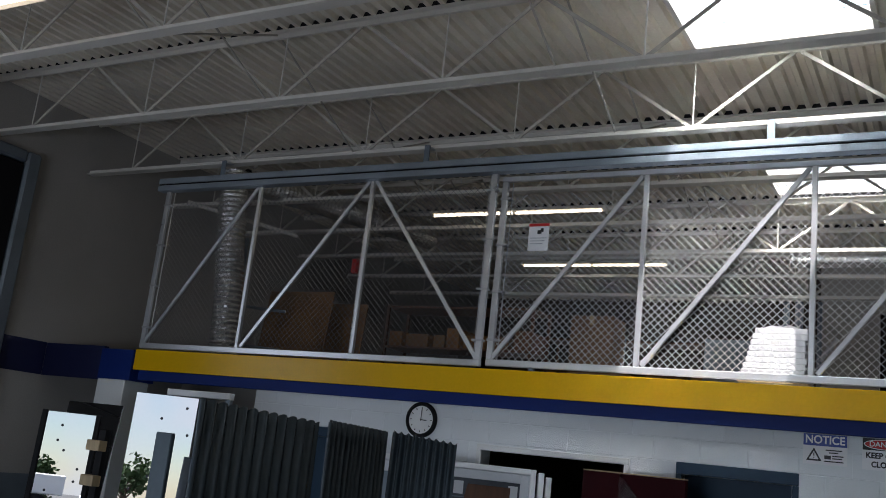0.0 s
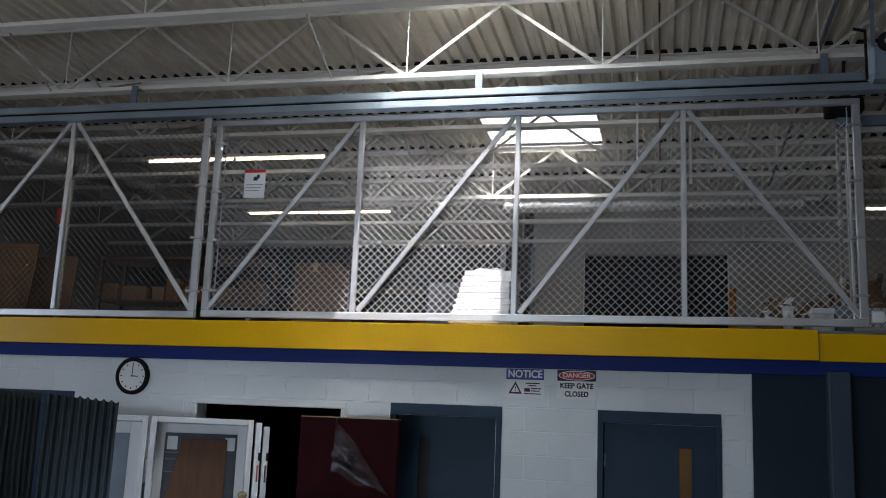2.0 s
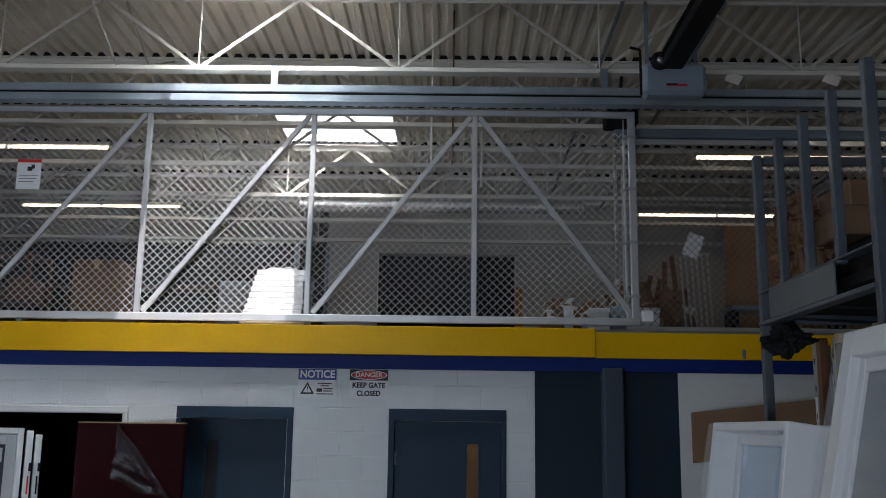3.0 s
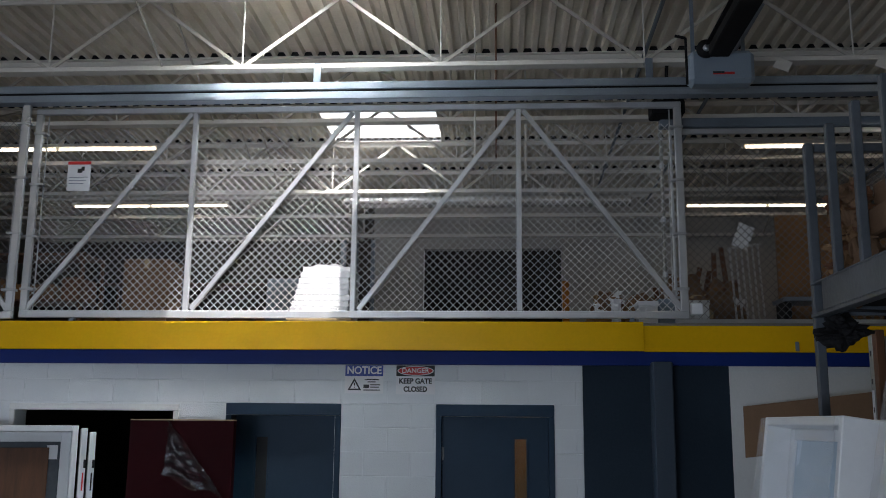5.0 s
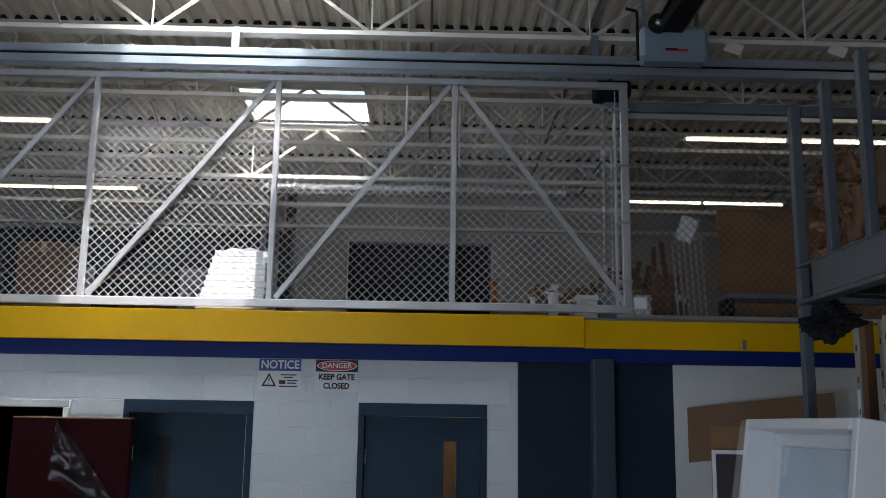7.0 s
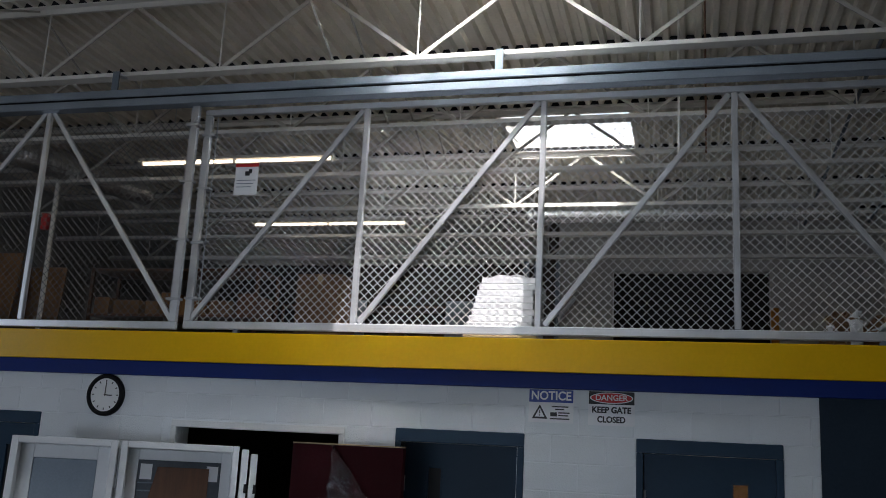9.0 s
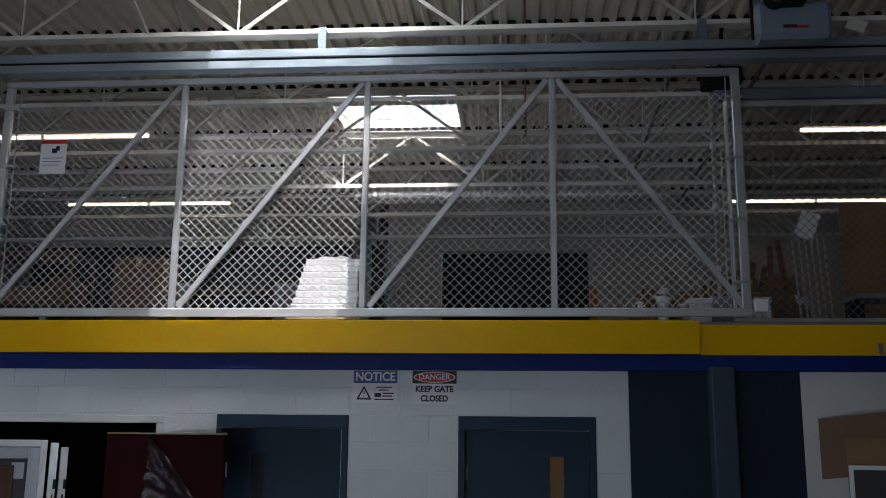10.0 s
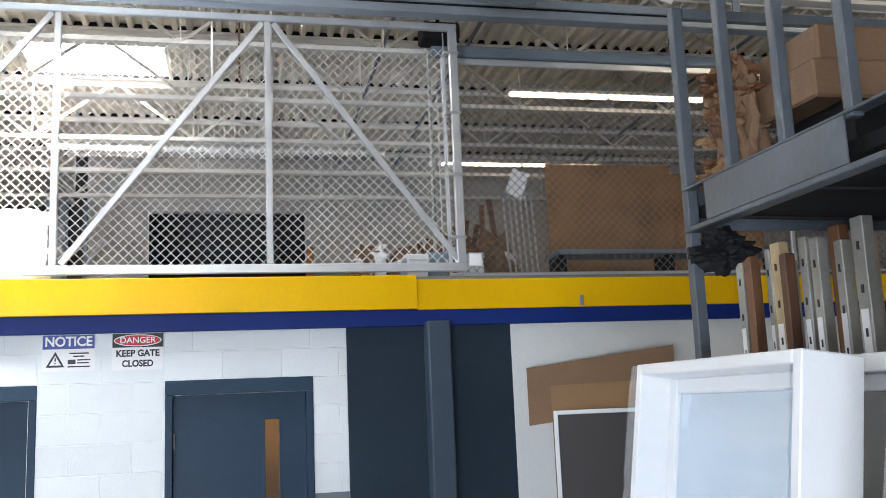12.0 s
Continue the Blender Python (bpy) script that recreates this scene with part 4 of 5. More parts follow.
# ---- workshop floor, west: loading door, mirrors, sheets ----
ld = thing("door_3", (WEST + 0.1, -3.4, FLOOR), "tall black sliding loading door half open in a grey frame", "door", kind="structure")
part("frame", box(WEST, WEST + 0.14, -1.01, -0.80, FLOOR, 5.30, 0.03), M_STEEL, ld)
part("frame_head", box(WEST, WEST + 0.14, -6.7, -1.012, 5.14, 5.30, 0.03), M_STEEL, ld)
part("frame", box(WEST, WEST + 0.14, -6.9, -6.702, FLOOR, 5.30, 0.03), M_STEEL, ld)
part("track", box(WEST + 0.02, WEST + 0.10, -1.45, -1.012, FLOOR, 5.13, 0.02), M_BLACK, ld)
for _k in range(12):
    part("leaf_panel", box(WEST + 0.01, WEST + 0.06, -3.6, -1.452, FLOOR + 0.42 * _k, FLOOR + 0.42 * _k + 0.405, 0.01), M_BLACK, ld)
tagged(part("orange_guard", box(WEST, WEST + 0.12, -2.75, -2.45, 5.50, 5.86, 0.02), M_ORANGE), "orange-yellow guard box above the loading door", "guard box")

# big mirror panes stand against timber props
def pane_stack(name, p0, p1, z_top, lean, m, label, category, dots, edge_m):
    """An upright pane whose foot runs from p0 to p1, leaning back."""
    p0, p1 = Vector((*p0, FLOOR)), Vector((*p1, FLOOR))
    along = (p1 - p0).normalized()
    back = Vector((-along.y, along.x, 0))
    up = (Vector((0, 0, 1)) + back * math.tan(lean)).normalized()
    h = (z_top - FLOOR) / up.z
    w = (p1 - p0).length
    g = thing(name, tuple((p0 + p1) / 2), label, category)
    m4 = Matrix(((along.x, up.cross(along).x * -1, up.x, p0.x), (along.y, up.cross(along).y * -1, up.y, p0.y), (along.z, up.cross(along).z * -1, up.z, p0.z), (0, 0, 0, 1)))
    bm = box(0, w, 0, 0.008, 0, h, 0.001)
    bm.transform(m4)
    part("pane", bm, m, g)
    if edge_m:
        for a, b in ((-0.05, -0.002), (w + 0.002, w + 0.05)):
            bm = box(a, b, -0.012, 0.03, 0, h + 0.01, 0.003)
            bm.transform(m4)
            part("edge_strip", bm, edge_m, g, "dark blue-black edge strip")
    rnd = random.Random(len(name) + int(w * 100))
    for k in range(dots):
        x, z = rnd.uniform(0.05, w - 0.05), h - 0.08 - 0.13 * k - rnd.uniform(0, 0.08)
        bm = rod((x, -0.004, z), (x, 0.012, z), 0.013, 10)
        bm.transform(m4)
        part("spacer_dot", bm, M_INK, g, "small dark cork spacer")
    return g


pane_stack("mirror_pane", (-6.50, -1.90), (-5.97, -1.62), 2.34, radians(1.9), M_MIRROR, "tall mirror pane with spacer dots reflecting the sky", "mirror", 12, None)
pane_stack("mirror_pane", (-7.62, -1.95), (-7.18, -1.72), 2.08, radians(1.9), M_MIRROR, "mirror pane with dark edge strips reflecting the sky", "mirror", 12, M_BLACK)
pane_stack("glass_pane", (-8.4, -1.25), (-7.55, -1.25), 2.22, radians(6), M_GLASS, "clear greenish glass pane leaning by the wall", "glass pane", 0, None)
prop = thing("timber_prop", (-7.0, -1.75, FLOOR), "pale timber prop blocks between the panes", "timber prop")
for _z in (1.05, 1.42, 1.75):
    part("block", box(-7.08, -6.90, -1.85, -1.75, _z, _z + 0.10, 0.006), M_PALEWOOD, prop)
part("strut", box(-7.04, -6.95, -1.749, -1.68, FLOOR, 1.95), M_BLACK, prop)
header = tagged(part("light_header", box(-7.37, -6.45, -0.62, -0.55, 2.40, 2.47, 0.005), M_VINYL), "white metal strip on top of the stacked sheets", "metal strip")
tagged(part("header_post", box(-7.36, -7.30, -0.61, -0.56, FLOOR, 2.40), M_STEEL), "grey steel post under the white strip", "post", "header posts")
tagged(part("header_post", box(-6.52, -6.46, -0.61, -0.56, FLOOR, 2.40), M_STEEL), "grey steel post under the white strip", "post", "header posts")


def corrugated(a, b, z_left, z_right, waves, seed):
    """A standing sheet with deep round waves; the foot runs from a to b."""
    a, b = Vector((*a, 0)), Vector((*b, 0))
    along = (b - a).normalized()
    out = Vector((along.y, -along.x, 0))
    w, n, rows = (b - a).length, waves * 10, 5
    rnd = random.Random(seed)
    ph = [rnd.uniform(0.7, 1.2) for _ in range(waves + 1)]
    bm = bmesh.new()
    grid = []
    for i in range(n + 1):
        t = i / n
        amp = 0.0065 * ph[int(t * waves) if t < 1 else waves]
        o = amp * math.sin(2 * math.pi * t * waves)
        top = z_left + (z_right - z_left) * t + 0.004 * math.sin(2 * math.pi * t * waves + 1)
        col = []
        for j in range(rows + 1):
            s = j / rows
            lean = -0.03 * s + 0.006 * noise.noise((t * 4, s * 3, seed))
            col.append(bm.verts.new(a + along * (w * t) + out * (o + lean) + Vector((0, 0, FLOOR + (top - FLOOR) * s))))
        grid.append(col)
    for i in range(n):
        for j in range(rows):
            bm.faces.new((grid[i][j], grid[i + 1][j], grid[i + 1][j + 1], grid[i][j + 1]))
    ret = bmesh.ops.extrude_face_region(bm, geom=bm.faces[:])
    bmesh.ops.translate(bm, verts=[v for v in ret["geom"] if isinstance(v, bmesh.types.BMVert)], vec=-out * 0.002)
    return bm


for _i, (_a, _b, _z0, _z1, _w) in enumerate((((-1.44, -6.40), (-1.36, -5.95), 2.11, 2.09, 12), ((-1.34, -5.92), (-1.31, -5.62), 2.10, 2.09, 13), ((-1.30, -5.66), (-1.09, -5.60), 2.095, 2.075, 9))):
    for _k in range(2):
        _o = Vector((-0.012, 0.012)) * _k
        tagged(part("corrugated_sheet", corrugated((_a[0] + _o.x, _a[1] + _o.y), (_b[0] + _o.x, _b[1] + _o.y), _z0 - 0.006 * _k, _z1 - 0.006 * _k, _w, _i * 3 + _k), M_CORR, None, "", True), "dark grey corrugated sheet standing on edge", "corrugated sheet", "corrugated sheets")
tagged(part("blue_board", box(-1.55, -1.49, -6.46, -6.445, FLOOR, 2.01, 0.003), M_CORR), "narrow dark blue-grey board beside the corrugated sheets", "board")
frame_rack = thing("sheet_rack", (-1.6, -6.0, FLOOR), "dark steel A-frame rack behind the corrugated sheets", "rack")
for _y in (-6.36, -5.98, -5.62):
    part("upright", bar((-1.62, _y, FLOOR), (-1.50, _y, 1.95), 0.03, 0.03), M_STEEL, frame_rack)
part("top_bar", bar((-1.50, -6.38, 1.95), (-1.50, -5.60, 1.95), 0.03, 0.03), M_STEEL, frame_rack)


def window_unit(corner, along, width, z_top, depth, lean, label, pane_mat, height=1.6, fill=None, wrap=False, recess=0.035, f=0.06, clips=True, papers=False, s=0.045, board=False):
    """A white vinyl window unit: outer frame, sash and pane. The top left corner is at corner; along is the direction of its top."""
    along = Vector((*along, 0)).normalized()
    back = Vector((-along.y, along.x, 0))
    up = (Vector((0, 0, 1)) + back * math.tan(lean)).normalized()
    nrm = along.cross(up)
    c = Vector((*corner, z_top)) - up * height
    m4 = Matrix(((along.x, -nrm.x, up.x, c.x), (along.y, -nrm.y, up.y, c.y), (along.z, -nrm.z, up.z, c.z), (0, 0, 0, 1)))
    g = thing("window_unit", (*(c + along * width / 2).xy, c.z), label, "window unit", "window units")

    def piece(name, x0, x1, y0, y1, z0, z1, m, lab="", bev=0.004):
        bm = box(x0, x1, y0, y1, z0, z1, bev)
        bm.transform(m4)
        return part(name, bm, m, g, lab)
    piece("frame_side", 0, f, 0, depth, 0, height, M_VINYL)
    piece("frame_side", width - f, width, 0, depth, 0, height, M_VINYL)
    piece("frame_head", f, width - f, 0, depth, height - f, height, M_VINYL)
    piece("frame_sill", f, width - f, 0, depth, 0, f, M_VINYL)
    y0 = recess
    piece("sash", f, f + s, y0, y0 + 0.04, f, height - f, M_VINYL)
    piece("sash", width - f - s, width - f, y0, y0 + 0.04, f, height - f, M_VINYL)
    piece("sash", f + s, width - f - s, y0, y0 + 0.04, height - f - s, height - f, M_VINYL)
    piece("sash", f + s, width - f - s, y0, y0 + 0.04, f, f + s, M_VINYL)
    piece("pane", f + s, width - f - s, y0 + 0.012, y0 + 0.018, f + s, height - f - s, pane_mat)
    if fill:
        piece("backing", f, width - f, depth - 0.012, depth - 0.002, f, height - f, fill, "", 0)
    if board:
        bm = box(f + s + 0.15, width - f - s - 0.09, y0 - 0.004, y0 + 0.010, 0.2, height - f - s - 0.05, 0.003)
        for v in bm.verts:
            if v.co.z < 1.0 and v.co.x < width / 2:
                v.co.x -= 0.30
        bm.transform(m4)
        part("timber_board", bm, M_WOOD, g, "brown board with one slanted side")
        for z in (0.30, 0.36, 0.47):
            piece("muntin_bar", f + s + 0.01, f + s + 0.13, y0 - 0.003, y0 + 0.006, height - z - 0.012, height - z, M_STEEL)
    for j in range(2 if board else 0):
        x = width + 0.022 + 0.075 * j
        piece("spare_sash", x, x + 0.055, depth * 0.1 + 0.05 * j, depth * 0.8, 0, height - 0.02 - 0.03 * j, M_VINYL, "white spare sash strip")
        piece("hinge", x + 0.036, x + 0.060, depth * 0.1 + 0.05 * j - 0.006, depth * 0.1 + 0.05 * j - 0.001, height - 0.36, height - 0.29, M_BLACK, "black hinge", 0)
        piece("tag", x + 0.030, x + 0.042, depth * 0.1 + 0.05 * j - 0.006, depth * 0.1 + 0.05 * j - 0.001, height - 0.55, height - 0.40, (M_SIGNRED, M_BLACK)[j], "narrow tag", 0)
    for k in range(3 if clips and not board else 0):
        piece("edge_clip", width, width + 0.018, depth * 0.3, depth * 0.3 + 0.03, height - 0.14 - 0.22 * k, height - 0.05 - 0.22 * k, M_VINYL, "white nailing clip", 0.003)
    for x in ((f + s + 0.02, width - f - s - 0.11) if papers else ()):
        piece("paper_label", x, x + 0.09, y0 + 0.008, y0 + 0.0115, height - f - s - 0.15, height - f - s - 0.03, M_PAPER, "white paper label", 0)
    if wrap:
        bm = bmesh.new()
        n, r = 36, 110
        grid = []
        for i in range(n + 1):
            col = []
            for j in range(r + 1):
                u, w = i / n, j / r
                taut = 0.002 + 0.008 * max(0, 1 - abs(w - 0.88) / 0.16)
                fold = taut * noise.noise((u * 3.5, w * 34, 3.0)) + 0.012 * noise.noise((u * 2.4 + w * 2, w * 3, 5.0))
                col.append(bm.verts.new((0.01 + (width - 0.02) * u, -0.022 + fold, height * (0.02 + 0.975 * w))))
            grid.append(col)
        for i in range(n):
            for j in range(r):
                bm.faces.new((grid[i][j], grid[i + 1][j], grid[i + 1][j + 1], grid[i][j + 1]))
        bm.transform(m4)
        part("stretch_wrap", bm, M_STRETCH, g, "clear glossy stretch wrap", True)
    return g


M_STRETCH = clear("stretch wrap", (0.85, 0.88, 0.9), 0.08, 0.22)
# dark pane material puts the shade of the deep recess into colour
window_unit((-3.90, -0.52), (0.80, 0.42), 0.90, 2.03, 0.20, radians(4), "deep white window unit with a timber panel set in it", M_RACK, 1.8, M_WOOD, False, 0.15, 0.05, True, True, 0.08, True)
window_unit((-4.60, -0.90), (0.80, 0.42), 0.77, 2.03, 0.20, radians(4), "deep white window unit with a dull grey panel", M_STEEL, 1.8, M_STEEL, False, 0.13, 0.05, True, False, 0.10)
tagged(part("unit_stand", box(-4.75, -3.1, -0.5, -0.1, FLOOR, 0.22, 0.01), M_PALEWOOD), "pale timber skid under the window units", "skid")

# low timber barrier with round-topped posts
barrier = thing("timber_barrier", (-2.14, -0.9, FLOOR), "pale timber barrier rail between two rounded posts", "barrier")
for _x in (-2.80, -1.484):
    part("post", rod((_x, -0.9, FLOOR), (_x, -0.9, 1.425), 0.032, 14), M_PALEWOOD, barrier, "", True)
    part("post_cap", lump((_x, -0.9, 1.425), (0.040, 0.040, 0.034), 3.0, 0.04, 2), M_PALEWOOD, barrier, "", True)
    part("post_foot", box(_x - 0.06, _x + 0.06, -1.15, -0.65, FLOOR, FLOOR + 0.05, 0.005), M_PALEWOOD, barrier)
part("top_rail", box(-2.77, -1.514, -0.92, -0.88, 1.25, 1.372, 0.008), M_PALEWOOD, barrier)
part("lower_rail", box(-2.77, -1.514, -0.92, -0.88, 0.55, 0.66, 0.008), M_PALEWOOD, barrier)

# maroon panel with torn film
mp = thing("maroon_panel", (-2.16, -0.25, FLOOR), "maroon laminate panel with torn plastic film", "panel")
_al = Vector((1.02, -0.36, 0)).normalized()
_m4 = Matrix(((_al.x, -_al.y, 0, -2.67), (_al.y, _al.x, 0, -0.05), (0, 0, 1, FLOOR), (0, 0, 0, 1)))
_bm = box(0, 1.083, 0, 0.04, 0, 1.98, 0.003)
_bm.transform(_m4)
part("panel", _bm, M_MAROON, mp)
_bm = box(0, 1.083, -0.002, 0.042, 1.981, 1.99, 0.002)
_bm.transform(_m4)
part("edge_strip", _bm, M_PALEWOOD, mp, "pale edge strip")
_bm = bmesh.new()
_rows = 14
_g = []
for _j in range(_rows + 1):
    _s = _j / _rows
    _x0, _x1 = 0.43 - 0.03 * _s, 0.44 + 0.62 * _s
    _z = 1.975 - 0.46 * _s
    _g.append([_bm.verts.new((_x0 + (_x1 - _x0) * i / 8, -0.008 - 0.075 * abs(noise.noise((i * 0.9, _j * 0.75, 1))), _z + (0.025 * math.sin(i * 1.3) - 0.021 * i) * _s)) for i in range(9)])
for _j in range(_rows):
    for _i in range(8):
        _bm.faces.new((_g[_j][_i], _g[_j][_i + 1], _g[_j + 1][_i + 1], _g[_j + 1][_i]))
_bm.transform(_m4)
part("torn_film", _bm, M_FILM, mp, "crumpled torn clear plastic film", True)

# ---- east side: stillage rack and what stands around it ----
rack = thing("stillage_rack", (2.4, -4.5, FLOOR), "grey steel stillage rack with upright stakes", "rack")
RX0, RX1, RY0, RY1 = 1.95, 3.40, -5.12, -3.93
for _x in (RX0 + 0.02, RX1):
    for _y in (RY0, RY1):
        part("post", box(_x - 0.02, _x + 0.02, _y - 0.02, _y + 0.02, FLOOR, 3.35, 0.004), M_RACK, rack)
for _k in range(1, 4):
    part("stake", box(RX0, RX0 + 0.036, RY1 - 0.293 * _k - 0.018, RY1 - 0.293 * _k + 0.018, 2.68, 3.35, 0.004), M_RACK, rack)
    part("stake", box(RX1 - 0.018, RX1 + 0.018, RY1 - 0.293 * _k - 0.018, RY1 - 0.293 * _k + 0.018, 2.68, 3.35, 0.004), M_RACK, rack)
for _x in (RX0 - 0.008, RX1 + 0.024):
    part("side_beam", box(_x, _x + 0.006, RY0 + 0.32, RY1 - 0.15, 2.565, 2.69, 0.001), M_RACK, rack)
    part("beam_lip", box(_x - 0.004, _x + 0.05, RY0, RY1, 2.545, 2.563, 0.003), M_RACK, rack)
    part("beam_top", box(_x, _x + 0.05, RY0, RY1, 2.691, 2.700, 0.002), M_RACK, rack)
part("deck_plate", box(RX0 + 0.05, RX1 - 0.02, RY0, RY1, 2.60, 2.64), M_BLACK, rack)
part("end_beam", box(RX0 + 0.045, RX1 - 0.02, RY0 - 0.02, RY0 - 0.012, 2.56, 2.70, 0.001), M_RACK, rack)
part("end_beam", box(RX0 + 0.045, RX1 - 0.02, RY1 + 0.012, RY1 + 0.02, 2.56, 2.70, 0.001), M_RACK, rack)
part("cross_bar", box(RX0 + 0.045, RX1 - 0.02, RY1 - 0.015, RY1 + 0.011, 3.31, 3.35, 0.003), M_RACK, rack)
part("top_rail", box(RX1 - 0.015, RX1 + 0.015, RY0 + 0.021, RY1 - 0.021, 3.31, 3.35, 0.003), M_RACK, rack)
carton("long_carton", 2.16, 3.85, -4.40, -4.06, 2.882, 3.005, M_DARKCARD, "long flat brown carton on the stillage rack", False)
carton("long_carton", 2.20, 3.90, -4.38, -4.05, 3.007, 3.125, M_DARKCARD, "long brown carton stacked on another on the rack", False)
tagged(part("foam_block", box(2.25, 3.38, -4.42, -4.02, 2.641, 2.88, 0.02), M_BLACK), "black foam block under the long cartons", "foam block")
paper = thing("crumpled_paper", (2.10, -4.03, 2.641), "ragged column of crumpled brown packing paper on the rack", "packing paper")
_rnd = random.Random(31)
part("core", lump((2.12, -4.04, 2.86), (0.06, 0.07, 0.22), 1.0, 0.7, 4), M_DARKCARD, paper)
for _k in range(34):
    _t = _k / 33
    _s = _rnd.uniform(0.03, 0.065)
    _w = 0.11 - 0.06 * _t
    _c = (2.12 + _rnd.uniform(-_w, _w), -4.02 + _rnd.uniform(-_w, _w), 2.67 + 0.43 * _t)
    part("sheet", lump(_c, (_s, _s * _rnd.uniform(0.3, 1.0), _s * _rnd.uniform(0.4, 1.0)), 3.0 + _k, 1.0, 3), (M_CARD, M_DARKCARD, M_WOOD)[_k % 3], paper)
tagged(part("black_bag", lump((2.05, -3.97, 2.485), (0.09, 0.06, 0.06), 8.0, 0.7, 4), M_BLACK), "black plastic bag hanging under the rack", "bag")
for _y in (-4.2, -4.6):
    tagged(part("cable", rod((2.0, _y, 2.55), (2.7, _y - 0.2, 2.50), 0.006, 6), M_BLACK), "thin black cable under the rack deck", "cable", "cables")

random.seed(11)
_y = -3.58
_k = 0
while _y > -4.72:
    _w = random.uniform(0.032, 0.058)
    _m = (M_STRUT, M_STRUT, M_WOOD, M_STRUT, M_PALEWOOD, M_STRUT, M_WOOD)[_k % 7]
    _top = 2.50 + random.uniform(-0.05, 0.03)
    _x = 2.30 + random.uniform(-0.03, 0.05)
    _b = thing("upright_board", (_x, _y, FLOOR), ("pale timber profile" if _m is M_PALEWOOD else "brown stained timber profile" if _m is M_WOOD else "light metal-clad profile") + " standing upright against the rack", "board", "upright profiles")
    part("profile", box(_x, _x + 0.04, _y - _w, _y, FLOOR, _top, 0.003), _m, _b)
    if _m is not M_WOOD:
        part("label", box(_x - 0.002, _x - 0.0004, _y - _w * 0.8, _y - _w * 0.2, 1.75, 2.24), M_PAPER, _b, "white paper label")
        for _q in range(3):
            part("slot", box(_x - 0.0025, _x - 0.0004, _y - _w * 0.62, _y - _w * 0.42, _top - 0.10 - 0.13 * _q, _top - 0.075 - 0.13 * _q), M_INK, _b)
    _y -= _w + random.uniform(0.008, 0.035)
    _k += 1

window_unit((1.69, -4.02), (0.03, -0.82), 0.84, 2.11, 0.17, radians(8), "white window unit wrapped in clear stretch film", M_TINT, 1.5, M_VINYL, True, 0.10, 0.035, False)
window_unit((2.02, -4.30), (0.03, -0.82), 0.84, 2.10, 0.10, radians(3), "white window unit behind a wrapped one", M_GLASS, 1.5, M_GREYWALL, False, 0.035, 0.05, False)
window_unit((1.82, -5.14), (0.0, -0.82), 1.15, 2.39, 0.09, radians(12), "tall white window unit wrapped in film", M_STEEL, 1.9, M_STEEL, True, 0.03, 0.085, False)
for _y0, _y1, _h in ((-5.0, -3.9, 0.50), (-6.4, -5.1, 0.38)):
    tagged(part("timber_block", box(1.62, 2.1, _y0, _y1, FLOOR, FLOOR + _h, 0.01), M_PALEWOOD), "pale timber block under the window units", "timber block", "timber blocks")

# brown boards against the plaster wall
def skew_board(p0, p1, z0, z1, height, m, label, y_th=0.02):
    bm = bmesh.new()
    a, b = Vector(p0), Vector(p1)
    along = (b - a).normalized()
    back = Vector((-along.y, along.x))
    vs = []
    for off in (0, y_th):
        for p, z in ((a, z0 - height), (b, z1 - height), (b, z1), (a, z0)):
            q = p + back * off
            vs.append(bm.verts.new((q.x, q.y, z)))
    for f in ((0, 1, 2, 3), (7, 6, 5, 4), (0, 4, 5, 1), (1, 5, 6, 2), (2, 6, 7, 3), (3, 7, 4, 0)):
        bm.faces.new([vs[i] for i in f])
    return tagged(part("cardboard_sheet", bm, m), label, "cardboard")


skew_board((2.58, -0.10), (3.60, -0.45), 2.235, 2.36, 0.42, M_DARKCARD, "tilted brown cardboard sheet against the white wall")
skew_board((2.72, -0.22), (3.72, -0.52), 2.10, 2.12, 2.0, M_CARD, "brown cardboard sheet standing on the floor")
sc = thing("insect_screen", (3.1, -0.4, FLOOR), "dark insect screen in a white frame", "screen")
_al = Vector((1.0, -0.26, 0)).normalized()
_m4 = Matrix(((_al.x, -_al.y, 0, 2.69), (_al.y, _al.x, 0, -0.33), (0, 0, 1, FLOOR), (0, 0, 0, 1)))
for _q in ((0, 0.03, 0, 1.82), (0.87, 0.90, 0, 1.82), (0.03, 0.87, 1.79, 1.82), (0.03, 0.87, 0, 0.03)):
    _bm = box(_q[0], _q[1], 0, 0.02, _q[2], _q[3], 0.003)
    _bm.transform(_m4)
    part("frame", _bm, M_VINYL, sc)
_bm = box(0.03, 0.87, 0.008, 0.012, 0.03, 1.79)
_bm.transform(_m4)
part("mesh", _bm, M_SCREEN, sc)

# ---- outside the dock doors ----
trailer = thing("trailer", (-6.2, -36, 0), "white box trailer parked in the yard", "trailer")
part("body", box(-10.5, -4.0, -38, -35.4, 0.9, 1.75, 0.05), M_TRAILER, trailer)
for _x in (-9.4, -8.4, -5.0):
    part("wheel", rod((_x, -35.5, 0.43), (_x, -35.2, 0.43), 0.48, 20), M_BLACK, trailer)
part("landing_leg", box(-6.2, -6.0, -36.0, -35.8, -0.05, 0.9), M_STEEL, trailer)


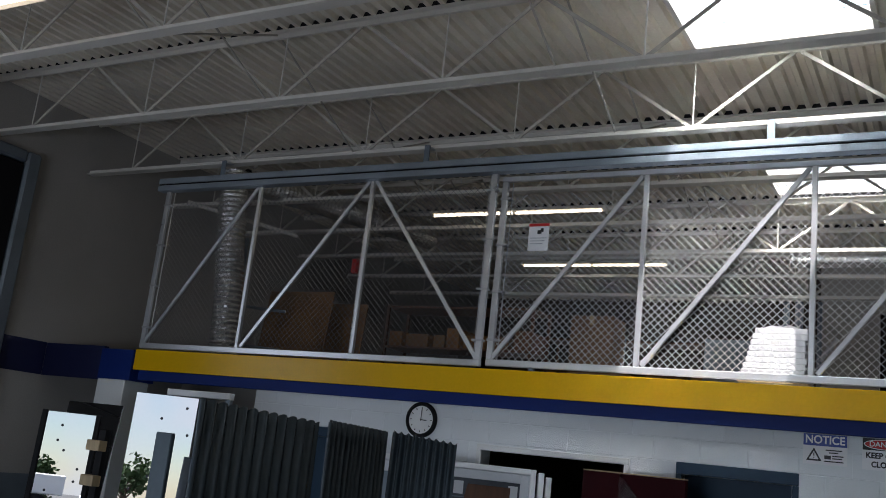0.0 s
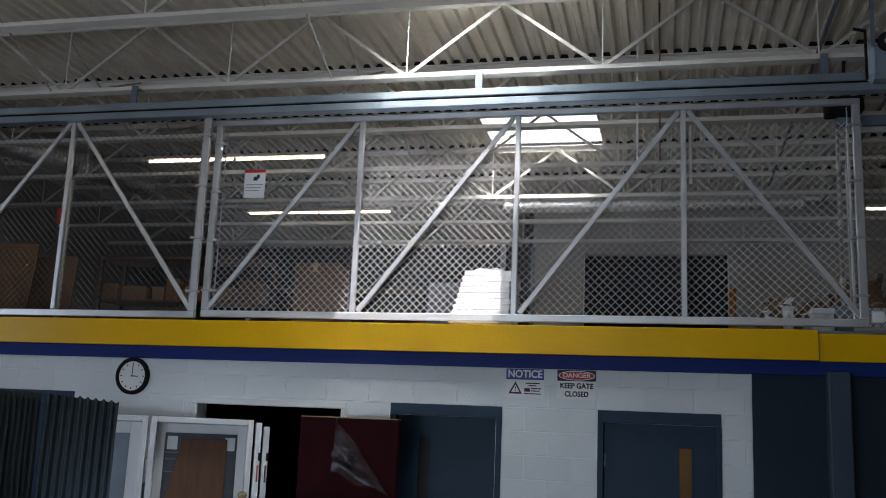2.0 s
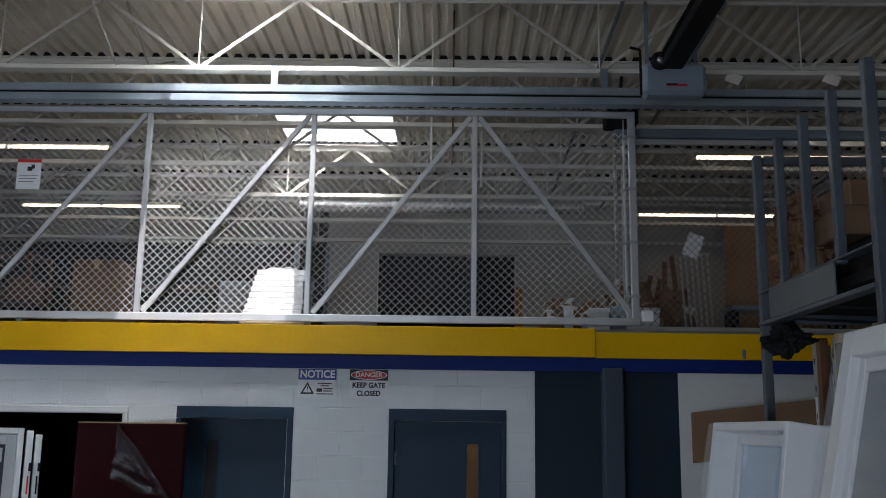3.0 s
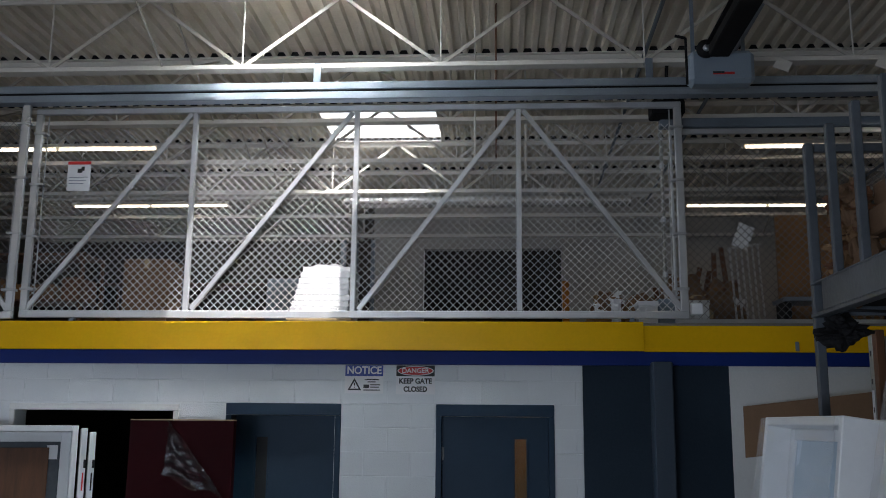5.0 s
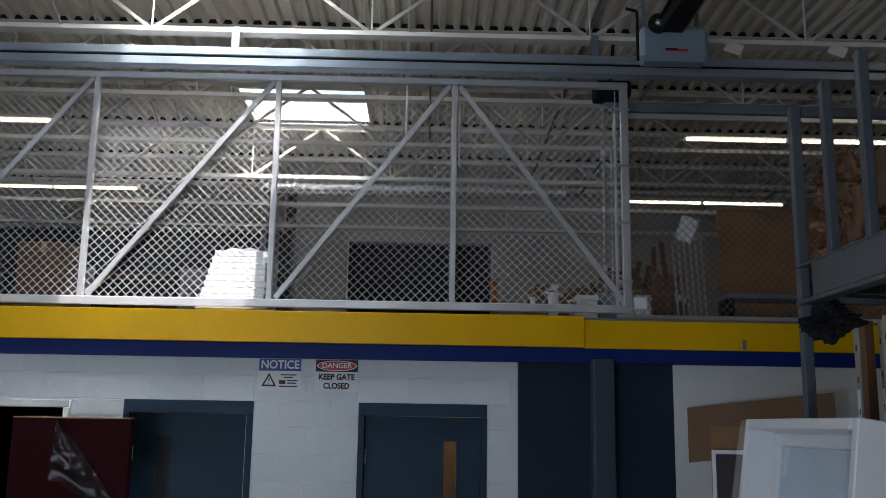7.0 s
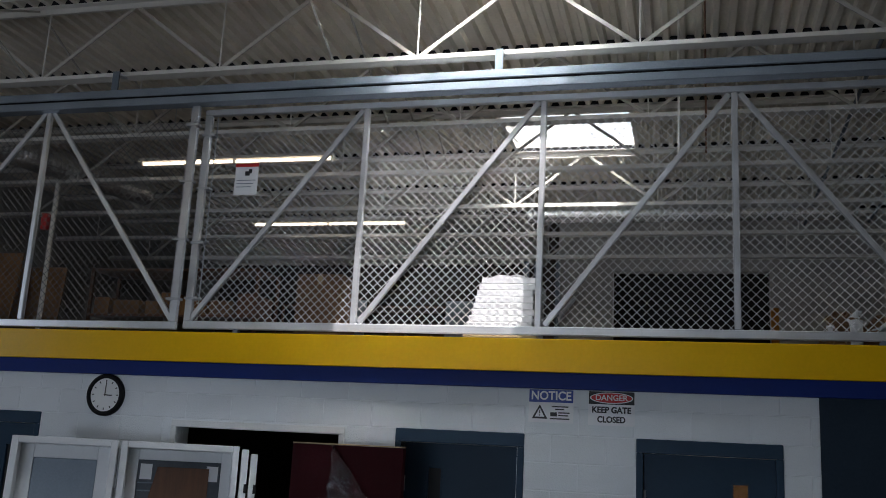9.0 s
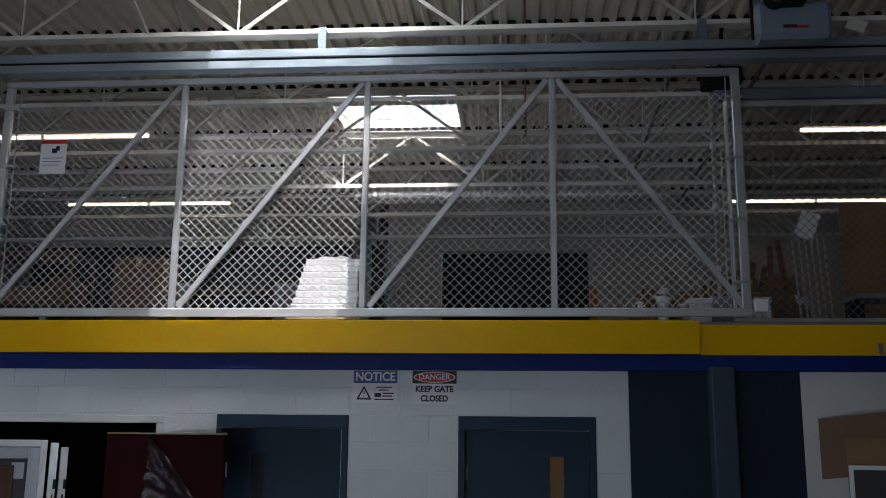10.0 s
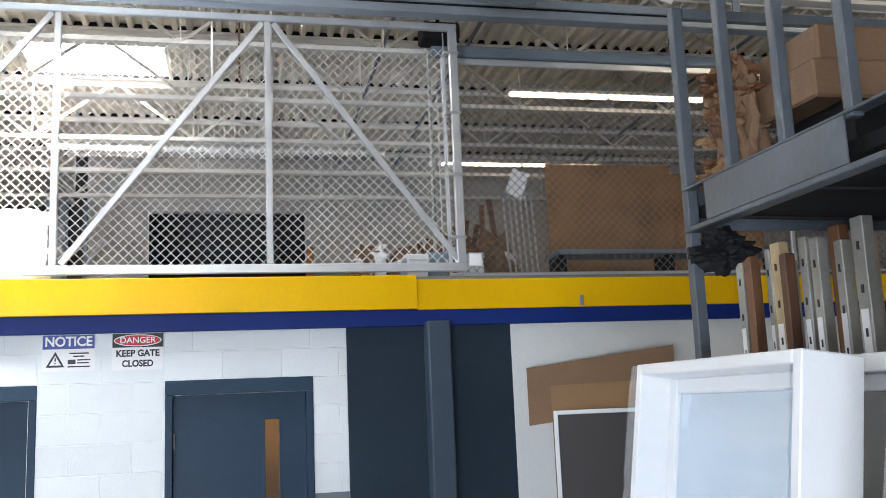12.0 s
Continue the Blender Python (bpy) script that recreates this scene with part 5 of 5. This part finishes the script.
def tree(x, y, h, seed):
    rnd = random.Random(seed)
    t = thing("tree", (x, y, -0.05), "leafy green tree at the edge of the yard", "tree", "yard trees")
    bm = rod((x, y, -0.05), (x, y, h * 0.55), 0.22, 8, None, 0.10)
    tips = []
    for k in range(9):
        a, z = rnd.uniform(0, 6.28), h * rnd.uniform(0.25, 0.55)
        b = Vector((x + math.cos(a) * h * 0.22, y + math.sin(a) * h * 0.22, z + h * rnd.uniform(0.15, 0.35)))
        rod((x, y, z), b, 0.07, 5, bm, 0.02)
        tips.append(b)
    part("trunk", bm, M_BARK, t)
    vs, fs = [], []
    for k in range(900):
        c = rnd.choice(tips) + Vector((rnd.gauss(0, 1), rnd.gauss(0, 1), rnd.gauss(0.2, 1))) * h * 0.10
        u = Vector((rnd.gauss(0, 1), rnd.gauss(0, 1), rnd.gauss(0, 1))).normalized() * 0.16
        w = u.orthogonal().normalized() * 0.11
        b = len(vs)
        vs += [tuple(c - u), tuple(c + w), tuple(c + u), tuple(c - w)]
        fs.append((b, b + 1, b + 2, b + 3))
    me = bpy.data.meshes.new("crown")
    me.from_pydata(vs, [], fs)
    me.materials.append(M_LEAF)
    part("crown", me, None, t)


for _i, (_x, _y, _h) in enumerate(((-13, -46, 3.0), (-9.5, -48, 3.4), (-4.5, -47, 2.6), (1.5, -50, 3.3), (8, -48, 3.8))):
    tree(_x, _y, _h, _i + 20)

# ---- blocks of the front wall, course by course ----
_cache = {}


def block_mesh(w, h, m):
    key = (round(w, 3), round(h, 3), m.name)
    if key not in _cache:
        bm = box(0, key[0], 0, 0.05, 0, key[1])
        front = [e for e in bm.edges if all(v.co.y < 0.001 for v in e.verts)]
        bmesh.ops.bevel(bm, geom=front, offset=0.003, segments=1, affect="EDGES")
        _cache[key] = mesh_of("block", bm, m)
    return _cache[key]


COURSE, LONG, JOINT = 0.2032, 0.4064, 0.005
_holes = [(-3.79, -2.26, 0, 2.222), (-6.076, -5.06, 0, 2.236), (-1.84, -0.826, 0, 2.236), (0.0, 1.014, 0, 2.236)]
_bands = [(2.2355, 2.4387), (2.4387, 2.578)] + [(2.2355 - COURSE * (k + 1), 2.2355 - COURSE * k) for k in range(10)]
for _i, (_za, _zb) in enumerate(_bands):
    _shift = -0.016 if (_i == 0 or (_i > 1 and _i % 2 == 1)) else 0.187
    _solid = [(-6.63, 1.26)]
    for _h in _holes:
        if _h[3] > (_za + _zb) / 2:
            _solid = [q for a, b in _solid for q in ((a, min(b, _h[0])), (max(a, _h[1]), b)) if q[1] - q[0] > 0.02]
    for _a, _b in _solid:
        _x = _shift + math.floor((_a - _shift) / LONG) * LONG
        while _x < _b:
            _p, _q = max(_x, _a), min(_x + LONG, _b)
            if _q - _p > 0.03:
                _ob = part("block", block_mesh(_q - _p - JOINT, _zb - _za - JOINT, M_BLOCK if _zb > 1.43 else M_DADO), None, wall_front)
                _ob.location = (_p + JOINT / 2, 0.0, _za + JOINT / 2)
            _x += LONG
